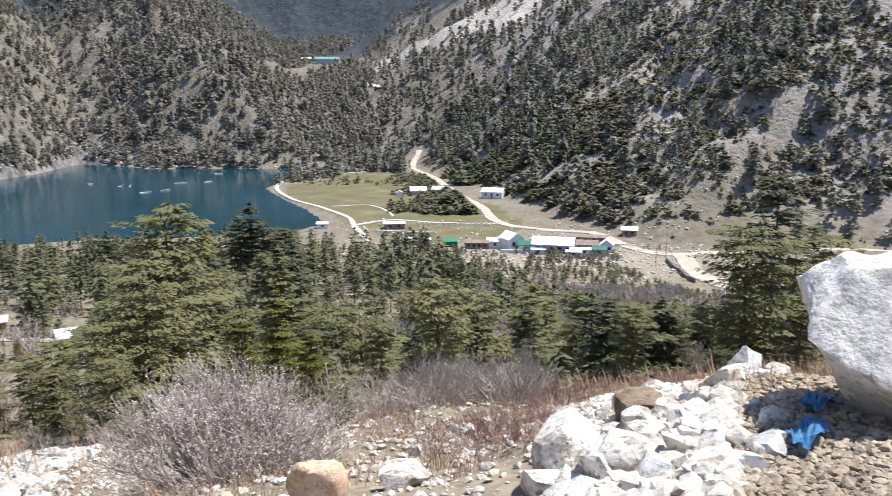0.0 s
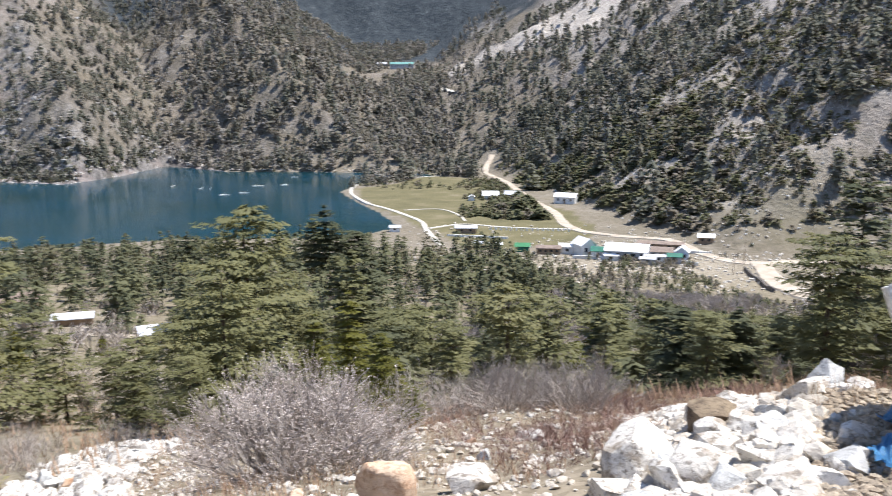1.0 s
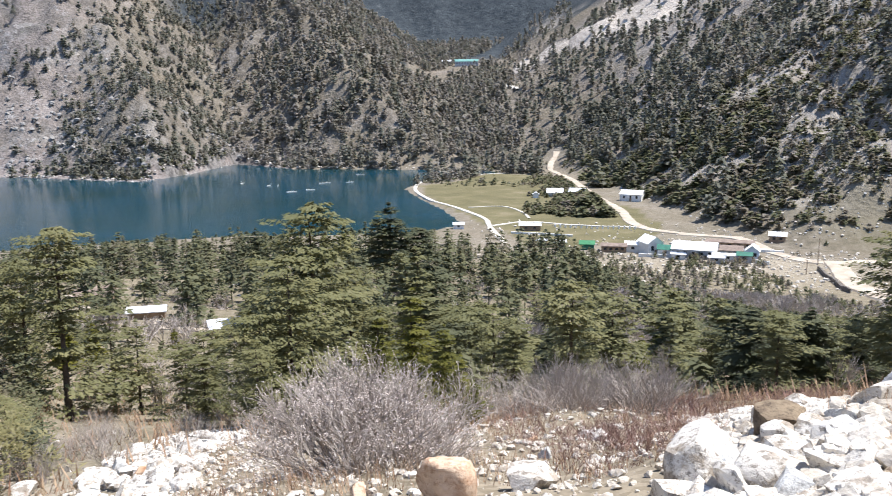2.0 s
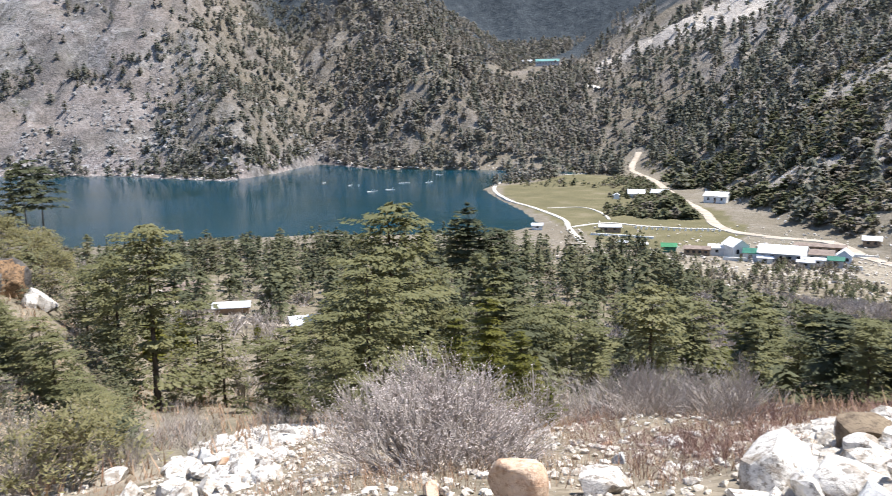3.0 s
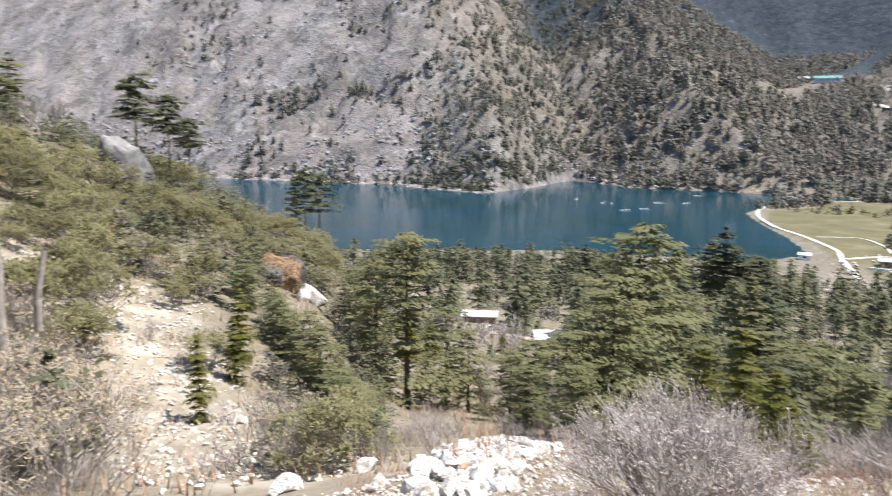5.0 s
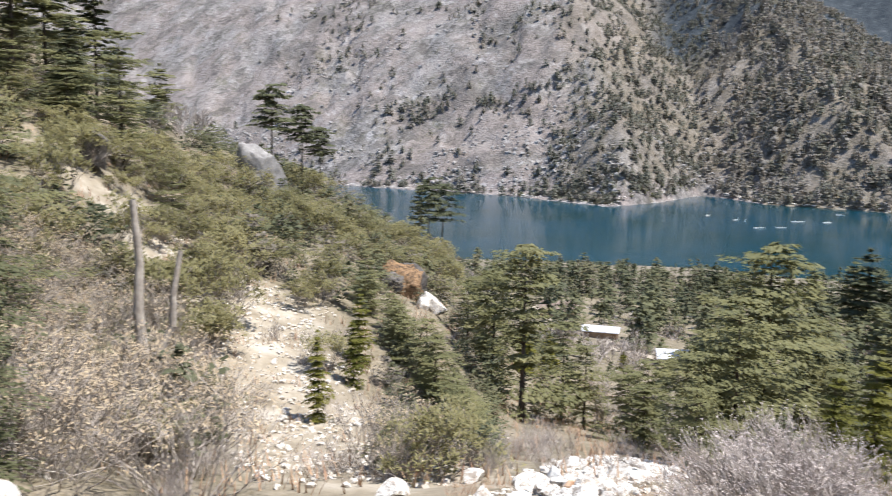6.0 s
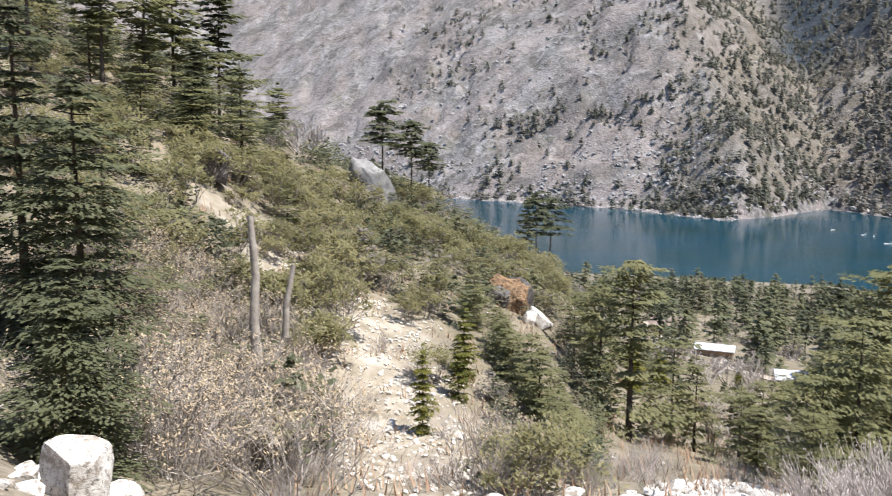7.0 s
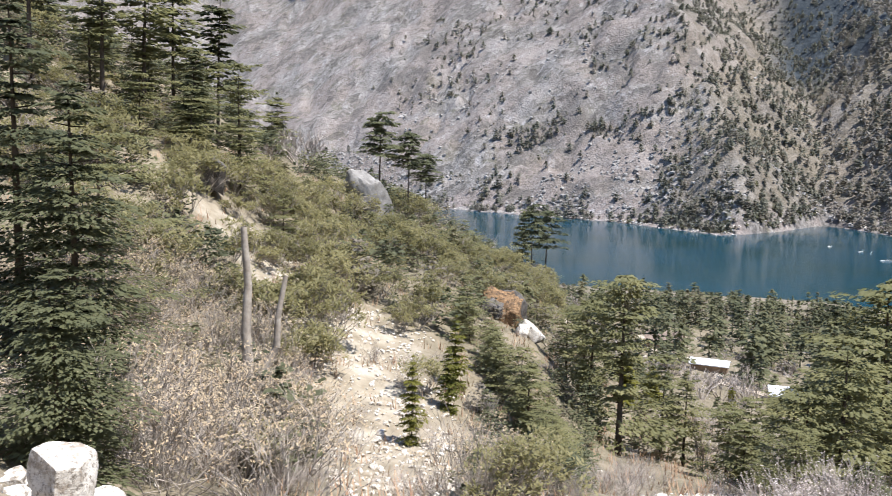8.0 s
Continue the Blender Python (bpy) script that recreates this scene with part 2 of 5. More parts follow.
def ground_material():
    n = Nodes("hillside_soil", 0.95, 0.15)
    big, mid, fine = n.noise(0.02, 5), n.noise(0.25, 5), n.noise(5.0, 4)
    litter = n.ramp(n.noise(0.6, 6, 0.7), (0.3, (0.065, 0.058, 0.034)), (0.5, (0.14, 0.118, 0.078)), (0.7, (0.25, 0.21, 0.155)))
    litter = n.mix(n.ramp(fine, (0.35, 0.0), (0.7, 0.6)), litter, (0.30, 0.26, 0.20))
    # loose blocks of three sizes on the mountain sides, each with a tone of its own
    stones = n.mix(n.ramp(n.cells(0.11, out="Color"), (0.1, 0.0), (0.9, 1.0)), (0.078, 0.074, 0.072), (0.315, 0.298, 0.288))
    small = n.mix(n.ramp(n.cells(0.33, out="Color"), (0.1, 0.0), (0.9, 1.0)), (0.082, 0.076, 0.072), (0.345, 0.322, 0.308))
    chips = n.mix(n.ramp(n.cells(0.9, out="Color"), (0.1, 0.0), (0.9, 1.0)), (0.10, 0.092, 0.084), (0.32, 0.298, 0.275))
    scree = n.mix(n.ramp(n.noise(0.03, 5, 0.6), (0.44, 0.2), (0.56, 0.9)), n.mix(0.3, small, chips), stones)
    # pinkish earth between the block fields, bluish fresh rock, dry turf
    scree = n.mix(n.ramp(n.noise(0.011, 6, 0.68), (0.46, 0.0), (0.53, 0.85)), scree, n.ramp(n.noise(0.4, 6, 0.75), (0.35, (0.125, 0.104, 0.095)), (0.65, (0.315, 0.27, 0.252))))
    scree = n.mix(n.ramp(n.noise(0.017, 6, 0.7), (0.60, 0.0), (0.70, 0.6)), scree, n.mix(n.cells(0.2, out="Color"), (0.10, 0.108, 0.115), (0.27, 0.282, 0.292)))
    scree = n.mix(n.ramp(n.noise(0.028, 6, 0.75), (0.57, 0.0), (0.64, 0.6)), scree, (0.085, 0.083, 0.052))
    # cracks and bright faces of the slanting ledges
    cliff = n.node("ShaderNodeMapping")
    cliff.inputs["Scale"].default_value = (0.055, 0.055, 0.016)
    cliff.inputs["Rotation"].default_value = (0.15, 0.75, 0.2)
    n.link(n.place, cliff.inputs["Vector"])
    crack = n.noise(1.0, 10, 0.78, cliff.outputs["Vector"])
    scree = n.mix(n.ramp(crack, (0.40, 0.75), (0.47, 0.0)), scree, (0.06, 0.055, 0.052))
    scree = n.mix(n.ramp(crack, (0.56, 0.0), (0.62, 0.75)), scree, (0.38, 0.365, 0.36))
    broad = n.node("ShaderNodeMapping")
    broad.inputs["Scale"].default_value = (0.018, 0.018, 0.006)
    broad.inputs["Rotation"].default_value = (0.1, 0.85, 0.35)
    n.link(n.place, broad.inputs["Vector"])
    fold = n.noise(1.0, 8, 0.62, broad.outputs["Vector"])
    scree = n.mix(n.ramp(fold, (0.40, 0.6), (0.47, 0.0)), scree, (0.09, 0.084, 0.082))
    scree = n.mix(n.ramp(fold, (0.55, 0.0), (0.62, 0.45)), scree, (0.32, 0.29, 0.275))
    streak = n.noise(0.22, 9, 0.8)
    scree = n.mix(n.ramp(streak, (0.38, 0.6), (0.46, 0.0)), scree, (0.06, 0.054, 0.05))
    col = n.mix(n.attr("scree"), litter, scree)
    scrub = n.ramp(n.noise(0.22, 6, 0.7), (0.3, (0.078, 0.07, 0.05)), (0.5, (0.155, 0.132, 0.10)), (0.7, (0.24, 0.21, 0.172)))
    col = n.mix(n.attr("scrub"), col, scrub)
    # far dark forest; the blue of distance haze is put into its colour
    hazed_canopy = n.ramp(n.noise(0.06, 6, 0.75), (0.35, (0.022, 0.030, 0.038)), (0.6, (0.050, 0.060, 0.068)), (0.74, (0.12, 0.125, 0.13)))
    col = n.mix(n.attr("hazed_canopy"), col, hazed_canopy)
    pale = n.ramp(n.noise(0.3, 9, 0.8), (0.32, (0.17, 0.145, 0.12)), (0.5, (0.40, 0.36, 0.32)), (0.68, (0.58, 0.54, 0.49)))
    col = n.mix(n.attr("pale"), col, pale)
    turf = n.ramp(n.noise(0.06, 5), (0.3, (0.105, 0.096, 0.052)), (0.55, (0.14, 0.125, 0.068)), (0.75, (0.20, 0.17, 0.11)))
    col = n.mix(n.attr("turf"), col, turf)
    soil = n.ramp(n.noise(0.8, 5), (0.3, (0.17, 0.14, 0.10)), (0.5, (0.285, 0.245, 0.185)), (0.7, (0.42, 0.38, 0.32)))
    col = n.mix(n.attr("soil"), col, soil)
    grit = n.mix(n.cells(9.0, out="Color"), (0.12, 0.095, 0.065), (0.38, 0.32, 0.245))
    col = n.mix(n.attr("grit"), col, grit)
    n.color(col)
    rock = n.math("MULTIPLY", n.noise(0.35, 8, 0.75), n.attr("scree"))
    rock = n.math("ADD", rock, n.math("MULTIPLY", n.math("MULTIPLY", streak, n.attr("scree")), 0.4))
    rock = n.math("ADD", rock, n.math("MULTIPLY", n.math("MULTIPLY", n.cells(0.45), n.attr("scree")), 0.6))
    rock = n.math("ADD", rock, n.math("MULTIPLY", n.math("MULTIPLY", n.cells(0.11), n.attr("scree")), n.ramp(n.noise(0.02, 4), (0.42, 0.15), (0.6, 1.3))))
    relief = n.math("ADD", n.math("MULTIPLY", rock, 11.0), n.math("ADD", n.math("MULTIPLY", fine, 0.25), n.math("MULTIPLY", mid, 0.8)))
    n.bump(relief, 0.7, 0.17)
    return n.mat


def water_material():
    n = Nodes("lake_water", 0.08, 0.1)
    depth = n.ramp(n.noise(0.012, 3), (0.3, (0.003, 0.028, 0.034)), (0.7, (0.004, 0.045, 0.078)))
    n.color(depth)
    n.out.inputs["IOR"].default_value = 1.33
    n.bump(n.math("ADD", n.noise(1.1, 4, 0.6), n.math("MULTIPLY", n.noise(0.12, 3), 1.5)), 0.4, 0.08)
    return n.mat


def see_through(n, col, share):
    """A leaf: part of the light passes through it."""
    n.color(col)
    thin = n.node("ShaderNodeBsdfTranslucent")
    n.link(col, thin.inputs["Color"])
    mixer = n.node("ShaderNodeMixShader")
    mixer.inputs[0].default_value = share
    n.link(n.out.outputs[0], mixer.inputs[1])
    n.link(thin.outputs[0], mixer.inputs[2])
    n.link(mixer.outputs[0], n.tree.nodes["Material Output"].inputs["Surface"])


def leaf_material(name, dark, light, yellow=None):
    n = Nodes(name, 0.6, 0.25)
    col = n.mix(n.random(), dark, light)
    col = n.mix(n.ramp(n.noise(0.9, 3), (0.35, 0.0), (0.7, 0.8)), col, light)
    if yellow:
        col = n.mix(n.ramp(n.noise(0.35, 2), (0.5, 0.0), (0.75, 0.7)), col, yellow)
    see_through(n, col, 0.5)
    return n.mat


def wood_material(name, dark, light):
    n = Nodes(name, 0.9, 0.2)
    n.color(n.ramp(n.noise(3.0, 5), (0.3, dark), (0.7, light)))
    n.bump(n.noise(14.0, 4), 0.6, 0.02)
    return n.mat


def far_wood_material(name, *stops):
    n = Nodes(name, 0.8, 0.1)
    col = n.ramp(n.attr("tint"), *stops)
    col = n.mix(n.ramp(n.noise(0.5, 3), (0.3, 0.0), (0.7, 0.4)), col, (0.15, 0.152, 0.10))
    see_through(n, col, 0.45)
    return n.mat


def stone_material(name, a, b, stain, stain_amount=0.6):
    n = Nodes(name, 0.85, 0.25)
    vec = n.node("ShaderNodeTexCoord").outputs["Object"]
    col = n.ramp(n.noise(2.2, 6, 0.65), (0.3, a), (0.68, b))
    col = n.mix(n.ramp(n.noise(5.0, 6, 0.7), (0.50, 0.0), (0.60, stain_amount)), col, stain)
    col = n.mix(n.ramp(n.noise(1.3, 5, 0.7), (0.50, 0.0), (0.66, stain_amount * 0.7)), col, tuple(0.5 * (p + q) for p, q in zip(a, stain)))
    col = n.mix(n.ramp(n.noise(17.0, 5, 0.75), (0.53, 0.0), (0.60, stain_amount)), col, tuple(0.55 * c for c in stain))
    col = n.mix(n.ramp(n.cells(3.1, feature="DISTANCE_TO_EDGE"), (0.0, 0.3), (0.015, 0.0)), col, stain)
    col = n.mix(n.ramp(n.noise(30.0, 3), (0.4, 0.0), (0.75, 0.35)), col, tuple(0.6 * c for c in b))
    n.color(col)
    n.bump(n.math("ADD", n.noise(7.0, 6), n.math("MULTIPLY", n.noise(40.0, 4), 0.3)), 0.8, 0.03)
    return n.mat


def plain_material(name, a, b, rough=0.6, scale=1.5):
    n = Nodes(name, rough, 0.3)
    n.color(n.ramp(n.noise(scale, 5), (0.3, a), (0.7, b)))
    return n.mat


GROUND, WATER = ground_material(), water_material()
NEEDLES = leaf_material("needles", (0.138, 0.145, 0.070), (0.238, 0.234, 0.112), (0.305, 0.282, 0.14))
NEEDLES_DARK = leaf_material("dark_needles", (0.082, 0.096, 0.058), (0.15, 0.158, 0.085))
BARK = wood_material("bark", (0.045, 0.035, 0.028), (0.13, 0.105, 0.085))
FAR = far_wood_material("shore_foliage", (0.0, (0.095, 0.108, 0.072)), (0.45, (0.148, 0.158, 0.092)), (0.7, (0.205, 0.204, 0.112)), (0.86, (0.205, 0.176, 0.125)), (1.0, (0.28, 0.245, 0.21)))
# lighter and greyer than the leaves are: distance haze painted into the tones
FAR_BROWN = far_wood_material("hazed_mountain_foliage", (0.0, (0.125, 0.126, 0.105)), (0.45, (0.215, 0.22, 0.18)), (0.7, (0.245, 0.235, 0.195)), (0.86, (0.285, 0.255, 0.22)), (1.0, (0.36, 0.33, 0.30)))
WHITE_STONE = stone_material("pale_granite", (0.50, 0.465, 0.415), (0.80, 0.765, 0.71), (0.22, 0.17, 0.12), 0.8)
ROOF_WHITE = plain_material("painted_tin", (0.70, 0.70, 0.70), (0.84, 0.84, 0.83), 0.5)
TRACK = plain_material("dusty_track", (0.30, 0.25, 0.195), (0.48, 0.42, 0.345), 0.95, 0.2)

NEEDLES_YOUNG = leaf_material("young_needles", (0.10, 0.11, 0.022), (0.19, 0.18, 0.035))
RHODO = leaf_material("rhododendron_leaf", (0.13, 0.13, 0.06), (0.30, 0.275, 0.135), (0.44, 0.40, 0.22))
ORANGE_STONE = stone_material("orange_stone", (0.42, 0.28, 0.18), (0.64, 0.49, 0.37), (0.34, 0.15, 0.06), 0.5)
# rust tones; near-black blotches put the shade of the bank's hollows into the colour
RUST_STONE = stone_material("rusty_shaded_rock", (0.11, 0.07, 0.04), (0.36, 0.22, 0.115), (0.04, 0.03, 0.024), 0.9)
BROWN_STONE = stone_material("brown_stone", (0.15, 0.11, 0.075), (0.28, 0.22, 0.15), (0.10, 0.07, 0.05))
GREY_STONE = stone_material("grey_stone", (0.42, 0.42, 0.42), (0.62, 0.62, 0.60), (0.20, 0.19, 0.18), 0.5)
DARK_STONE = stone_material("dark_stone", (0.07, 0.065, 0.06), (0.20, 0.18, 0.165), (0.04, 0.035, 0.03))
SCREE_STONE = stone_material("scree_stone", (0.16, 0.15, 0.142), (0.38, 0.365, 0.35), (0.2, 0.19, 0.17), 0.3)
GRAVEL = stone_material("gravel_stone", (0.42, 0.37, 0.30), (0.74, 0.70, 0.64), (0.30, 0.22, 0.15), 0.4)
GREY_TWIG = wood_material("grey_twig", (0.26, 0.22, 0.195), (0.48, 0.43, 0.39))
BOULDER = stone_material("boulder_granite", (0.55, 0.545, 0.53), (0.78, 0.775, 0.755), (0.26, 0.24, 0.21), 0.55)
RED_TWIG = wood_material("red_twig", (0.17, 0.095, 0.078), (0.34, 0.22, 0.185))
BROWN_TWIG = wood_material("brown_twig", (0.19, 0.16, 0.135), (0.46, 0.41, 0.36))
DEAD_WOOD = wood_material("dead_wood", (0.22, 0.19, 0.16), (0.48, 0.43, 0.37))
BUD = plain_material("buds", (0.50, 0.42, 0.39), (0.70, 0.62, 0.58), 0.7, 3)
DRY_LEAF = plain_material("dry_leaf", (0.28, 0.20, 0.12), (0.46, 0.38, 0.26), 0.8, 3)
DRY_GRASS = plain_material("dry_grass_blade", (0.26, 0.14, 0.09), (0.48, 0.36, 0.24), 0.8, 2)
WALL_WHITE = plain_material("whitewash", (0.62, 0.62, 0.60), (0.80, 0.80, 0.78), 0.8, 0.8)
WALL_GREY = plain_material("grey_boards", (0.30, 0.31, 0.33), (0.46, 0.47, 0.49), 0.8, 0.8)
WALL_WOOD = plain_material("weathered_boards", (0.16, 0.11, 0.075), (0.34, 0.25, 0.17), 0.85, 1.2)
WALL_BLUE = plain_material("pale_blue_boards", (0.42, 0.50, 0.62), (0.58, 0.65, 0.74), 0.7, 0.8)
ROOF_GREEN = plain_material("green_tin", (0.016, 0.11, 0.075), (0.032, 0.18, 0.125), 0.5, 0.8)
ROOF_TEAL = plain_material("turquoise_tin", (0.10, 0.24, 0.22), (0.18, 0.34, 0.31), 0.5, 0.1)
ROOF_BROWN = plain_material("rusty_tin", (0.15, 0.11, 0.09), (0.29, 0.23, 0.19), 0.8, 0.8)
ROOF_GREY = plain_material("grey_tin", (0.40, 0.41, 0.43), (0.60, 0.61, 0.63), 0.5, 0.8)
WINDOW_DARK = plain_material("dark_glass", (0.015, 0.018, 0.022), (0.04, 0.045, 0.05), 0.15, 1)
WALL_STONE = stone_material("dark_masonry", (0.10, 0.09, 0.08), (0.22, 0.20, 0.18), (0.06, 0.05, 0.045))
YELLOW_BOARD = plain_material("yellow_boards", (0.42, 0.27, 0.06), (0.60, 0.42, 0.12), 0.7, 1)
BLUE_SHEET = plain_material("blue_plastic", (0.05, 0.20, 0.42), (0.13, 0.36, 0.62), 0.35, 6)
DRIFTWOOD = plain_material("bleached_wood", (0.50, 0.47, 0.42), (0.70, 0.67, 0.62), 0.8, 2)
POST_WHITE = plain_material("white_posts", (0.6, 0.6, 0.58), (0.8, 0.8, 0.78), 0.7, 1)
ROOF_GREEN_BRIGHT = plain_material("green_tarpaulin", (0.02, 0.14, 0.055), (0.045, 0.22, 0.095), 0.6, 1)
ROOF_PATCHED = plain_material("patched_tin", (0.34, 0.36, 0.40), (0.72, 0.73, 0.76), 0.5, 1.2)
PALE_TRACK = plain_material("trodden_path", (0.40, 0.37, 0.32), (0.56, 0.53, 0.47), 0.95, 0.3)
BROWN_GRAVEL = stone_material("tawny_gravel", (0.24, 0.19, 0.135), (0.54, 0.46, 0.36), (0.17, 0.12, 0.08), 0.4)

# ---- ground ----
def zones(x, y):
    """How much of each kind of ground lies at a place, 0 to 1."""
    r, az = np.hypot(x, y), np.degrees(np.arctan2(-x, y))
    wob = fbm(x / 40, y / 40, 4, 77)
    z = land(x, y)
    mount = smooth((z - 6) / 20) * (r > 280)
    bare_left = smooth((-x - 300 + wob * 70 + (y - 560) * 0.05) / 60) * smooth((-x * 0.62 + 0 - (y - 560) * 0.55 + 60 + wob * 90) / 80)
    stripe = smooth(1.5 - np.abs(x - 95 + (y - 1102) * 0.98 - 9 * wob) / (30 + 0.28 * np.clip(x + 127, 0, 300))) * (y > 1010) * (y < 1420) * smooth((x + 125) / 20)
    scree = np.clip(mount * 0.75 + 0.25 * (r > 280) + bare_left * mount + 0.75 * (r > 540) * (az > 20), 0, 1)
    pale = np.clip(stripe * mount + 0.42 * smooth((fbm(x / 70, y / 70, 4, 91) - 0.2) / 0.2) * mount * (x > -100) + 0.36 * smooth((x - 20) / 40) * smooth((z - 3) / 12) * (r > 320) * (1 + fbm(x / 25, y / 25, 4, 92)), 0, 1)
    wooded = mount * np.where(x > 20, 0.72, np.where(az < 25, 1.0, 0.2 + 0.75 * smooth((36 - az) / 9)))
    wooded = np.maximum(wooded, 0.7 * (x > 55) * (y > 292) * (y < 450))
    scrub = np.clip(wooded * (0.85 + 0.7 * fbm(x / 30, y / 30, 4, 93)), 0, 1)
    # where the forest colour with painted-in haze lies: up the valley, behind the ridge
    hazed_canopy = np.maximum(smooth((y - 1480) / 120) * (az < 22), smooth((r - 1120 + 60 * wob) / 90) * smooth((28.5 - az) / 2.5) * (az > 12))
    meadow = [(-48, 372), (-66, 430), (-95, 500), (-108, 545), (-80, 600), (-78, 655), (-30, 640), (-8, 560), (10, 480), (40, 385), (30, 325), (-20, 318)]
    turf = inside(x + 8 * wob, y + 8 * wob, meadow) * 1.0
    turf = np.maximum(turf, smooth(1 - np.hypot((x - 110) / 60, (y - 335) / 45) + wob * 0.9) * 0.4)
    gully = smooth(1.5 - np.abs(az - 44.5 - (r - 18) * 0.63 - 6 * fbm(x / 5, y / 5, 3, 12)) / (5 + 3.5 * smooth((34 - r) / 10))) * smooth((r - 11) / 5) * smooth((52 - r) / 8)
    yard = smooth(1.15 - np.hypot((x - 54) / 62, (y - 284) / 38) + wob * 0.7)
    soil = np.clip(gully + yard * 0.75, 0, 1)
    grit = smooth((13 - r) / 3) * (1 - 0.5 * smooth((wob + 0.2) / 0.2))
    return dict(scree=scree, pale=pale, turf=turf, soil=soil, grit=grit, scrub=scrub * (1 - pale), hazed_canopy=np.clip(hazed_canopy, 0, 1) * (1 - 0.9 * pale))


def build_ground():
    fine = np.arange(-40, 88, 0.36)
    coarse = np.arange(88, 320, 4.0)
    az = np.radians(np.concatenate([fine, coarse]))
    radii = [0.0, 0.5]
    while radii[-1] < 4600:
        radii.append(radii[-1] * (1.011 if 560 < radii[-1] < 1100 else 1.023 if radii[-1] > 2 else 1.08))
    radii = np.array(radii)
    a, r = np.meshgrid(az, radii)
    x, y = -np.sin(a) * r, np.cos(a) * r
    z = land(x.ravel(), y.ravel())
    n, m = len(radii), len(az)
    i, j = np.meshgrid(np.arange(n - 1), np.arange(m), indexing="ij")
    j2 = (j + 1) % m
    faces = np.stack([i * m + j, i * m + j2, (i + 1) * m + j2, (i + 1) * m + j], -1).reshape(-1, 4)
    me = mesh_from("ground", np.stack([x.ravel(), y.ravel(), z], 1), faces[:, ::-1], True)
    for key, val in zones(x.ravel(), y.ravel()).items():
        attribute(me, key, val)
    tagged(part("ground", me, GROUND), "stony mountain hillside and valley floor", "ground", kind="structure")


build_ground()
bm = bmesh.new()
vs = [bm.verts.new((px, py, 0)) for px, py in [(-1000, 150), (-30, 300), (-20, 700), (-1000, 820)]]
bm.faces.new(vs)
bmesh.ops.subdivide_edges(bm, edges=bm.edges[:], cuts=6, use_grid_fill=True)
tagged(part("water", bm, WATER), "still blue mountain lake", "lake", kind="structure")


# ---- growing things: meshes ----
def sprays(seed, height, base, reach, layers, per, droop, flat, size, ragged=0.35, bare=0.22, fill=0.42, loose=0.9, hang=0.1, thin=1.0, curl=0.6, across=1):
    """Vertices and quads of a conifer's crown: boughs in whorls, each a fan of small flat sprays."""
    rng = random.Random(seed)
    verts, faces = [], []
    for k in range(layers):
        f = min(max((k + rng.uniform(-0.3, 0.3)) / max(layers - 1, 1), 0), 1)
        z = base + (height - base) * (f ** 0.9 if flat > 0.34 else 1 - (1 - f) ** 1.4)
        span = reach * ((1 - f) ** flat + 0.06) * rng.uniform(1 - ragged, 1 + ragged * 0.6)
        turn = rng.uniform(0, 6.28)
        for b in range(per):
            a = turn + b * 6.283 / per + rng.uniform(-0.4, 0.4)
            length = span * rng.uniform(0.5, 1.12)
            zb = z + rng.uniform(-loose, loose) * (height - base) / layers * (1 - 0.7 * f)
            if rng.random() < 0.08:
                continue
            rise = rng.uniform(-0.05, 0.25) * (0.3 + f)
            steps = max(2, int(length / (size * fill)))
            for s in range(steps * across):
                t = (s // across + rng.uniform(0.3, 0.9)) / steps
                if t < bare and length > 1.0:
                    continue
                side = rng.uniform(-1, 1) * (0.16 + 0.22 * (1 - abs(2 * t - 1.1))) * length
                d = t * length
                cx, cy = math.cos(a) * d - math.sin(a) * side, math.sin(a) * d + math.cos(a) * side
                cz = zb + rise * d - droop * t * t * length + rng.uniform(-0.03, 0.03) * length
                h = a + side / max(length, 0.1) * 2.2 + rng.uniform(-0.5, 0.5)
                L, Wd = size * rng.uniform(0.7, 1.3), size * rng.uniform(0.28, 0.5) * thin
                tilt, roll = rng.uniform(-0.35, 0.2) - droop * t - hang * rng.uniform(0.4, 1.3), rng.uniform(-curl, curl)
                u = (math.cos(h), math.sin(h), tilt)
                p = (-math.sin(h), math.cos(h), roll)
                i = len(verts)
                verts += [(cx - u[0] * L * .5, cy - u[1] * L * .5, cz - u[2] * L * .5), (cx + p[0] * Wd, cy + p[1] * Wd, cz + p[2] * Wd),
                          (cx + u[0] * L * .6, cy + u[1] * L * .6, cz + u[2] * L * .6), (cx - p[0] * Wd, cy - p[1] * Wd, cz - p[2] * Wd)]
                faces.append((i, i + 1, i + 2, i + 3))
    return np.array(verts), np.array(faces)


def tube(verts, faces, p, q, r0, r1, sides=3):
    """A tapered stick from p to q, added to the lists."""
    p, q = Vector(p), Vector(q)
    along = (q - p).normalized()
    side = along.orthogonal().normalized()
    other = along.cross(side)
    i = len(verts)
    if sides == 2:
        verts += [tuple(p + side * r0), tuple(p - side * r0), tuple(q - side * r1), tuple(q + side * r1)]
        faces.append((i, i + 1, i + 2, i + 3))
        return
    for k in range(sides):
        a = k * 6.2832 / sides
        w = side * math.cos(a) + other * math.sin(a)
        verts.append(tuple(p + w * r0))
        verts.append(tuple(q + w * r1))
    for k in range(sides):
        m = (k + 1) % sides
        faces.append((i + 2 * k, i + 2 * m, i + 2 * m + 1, i + 2 * k + 1))


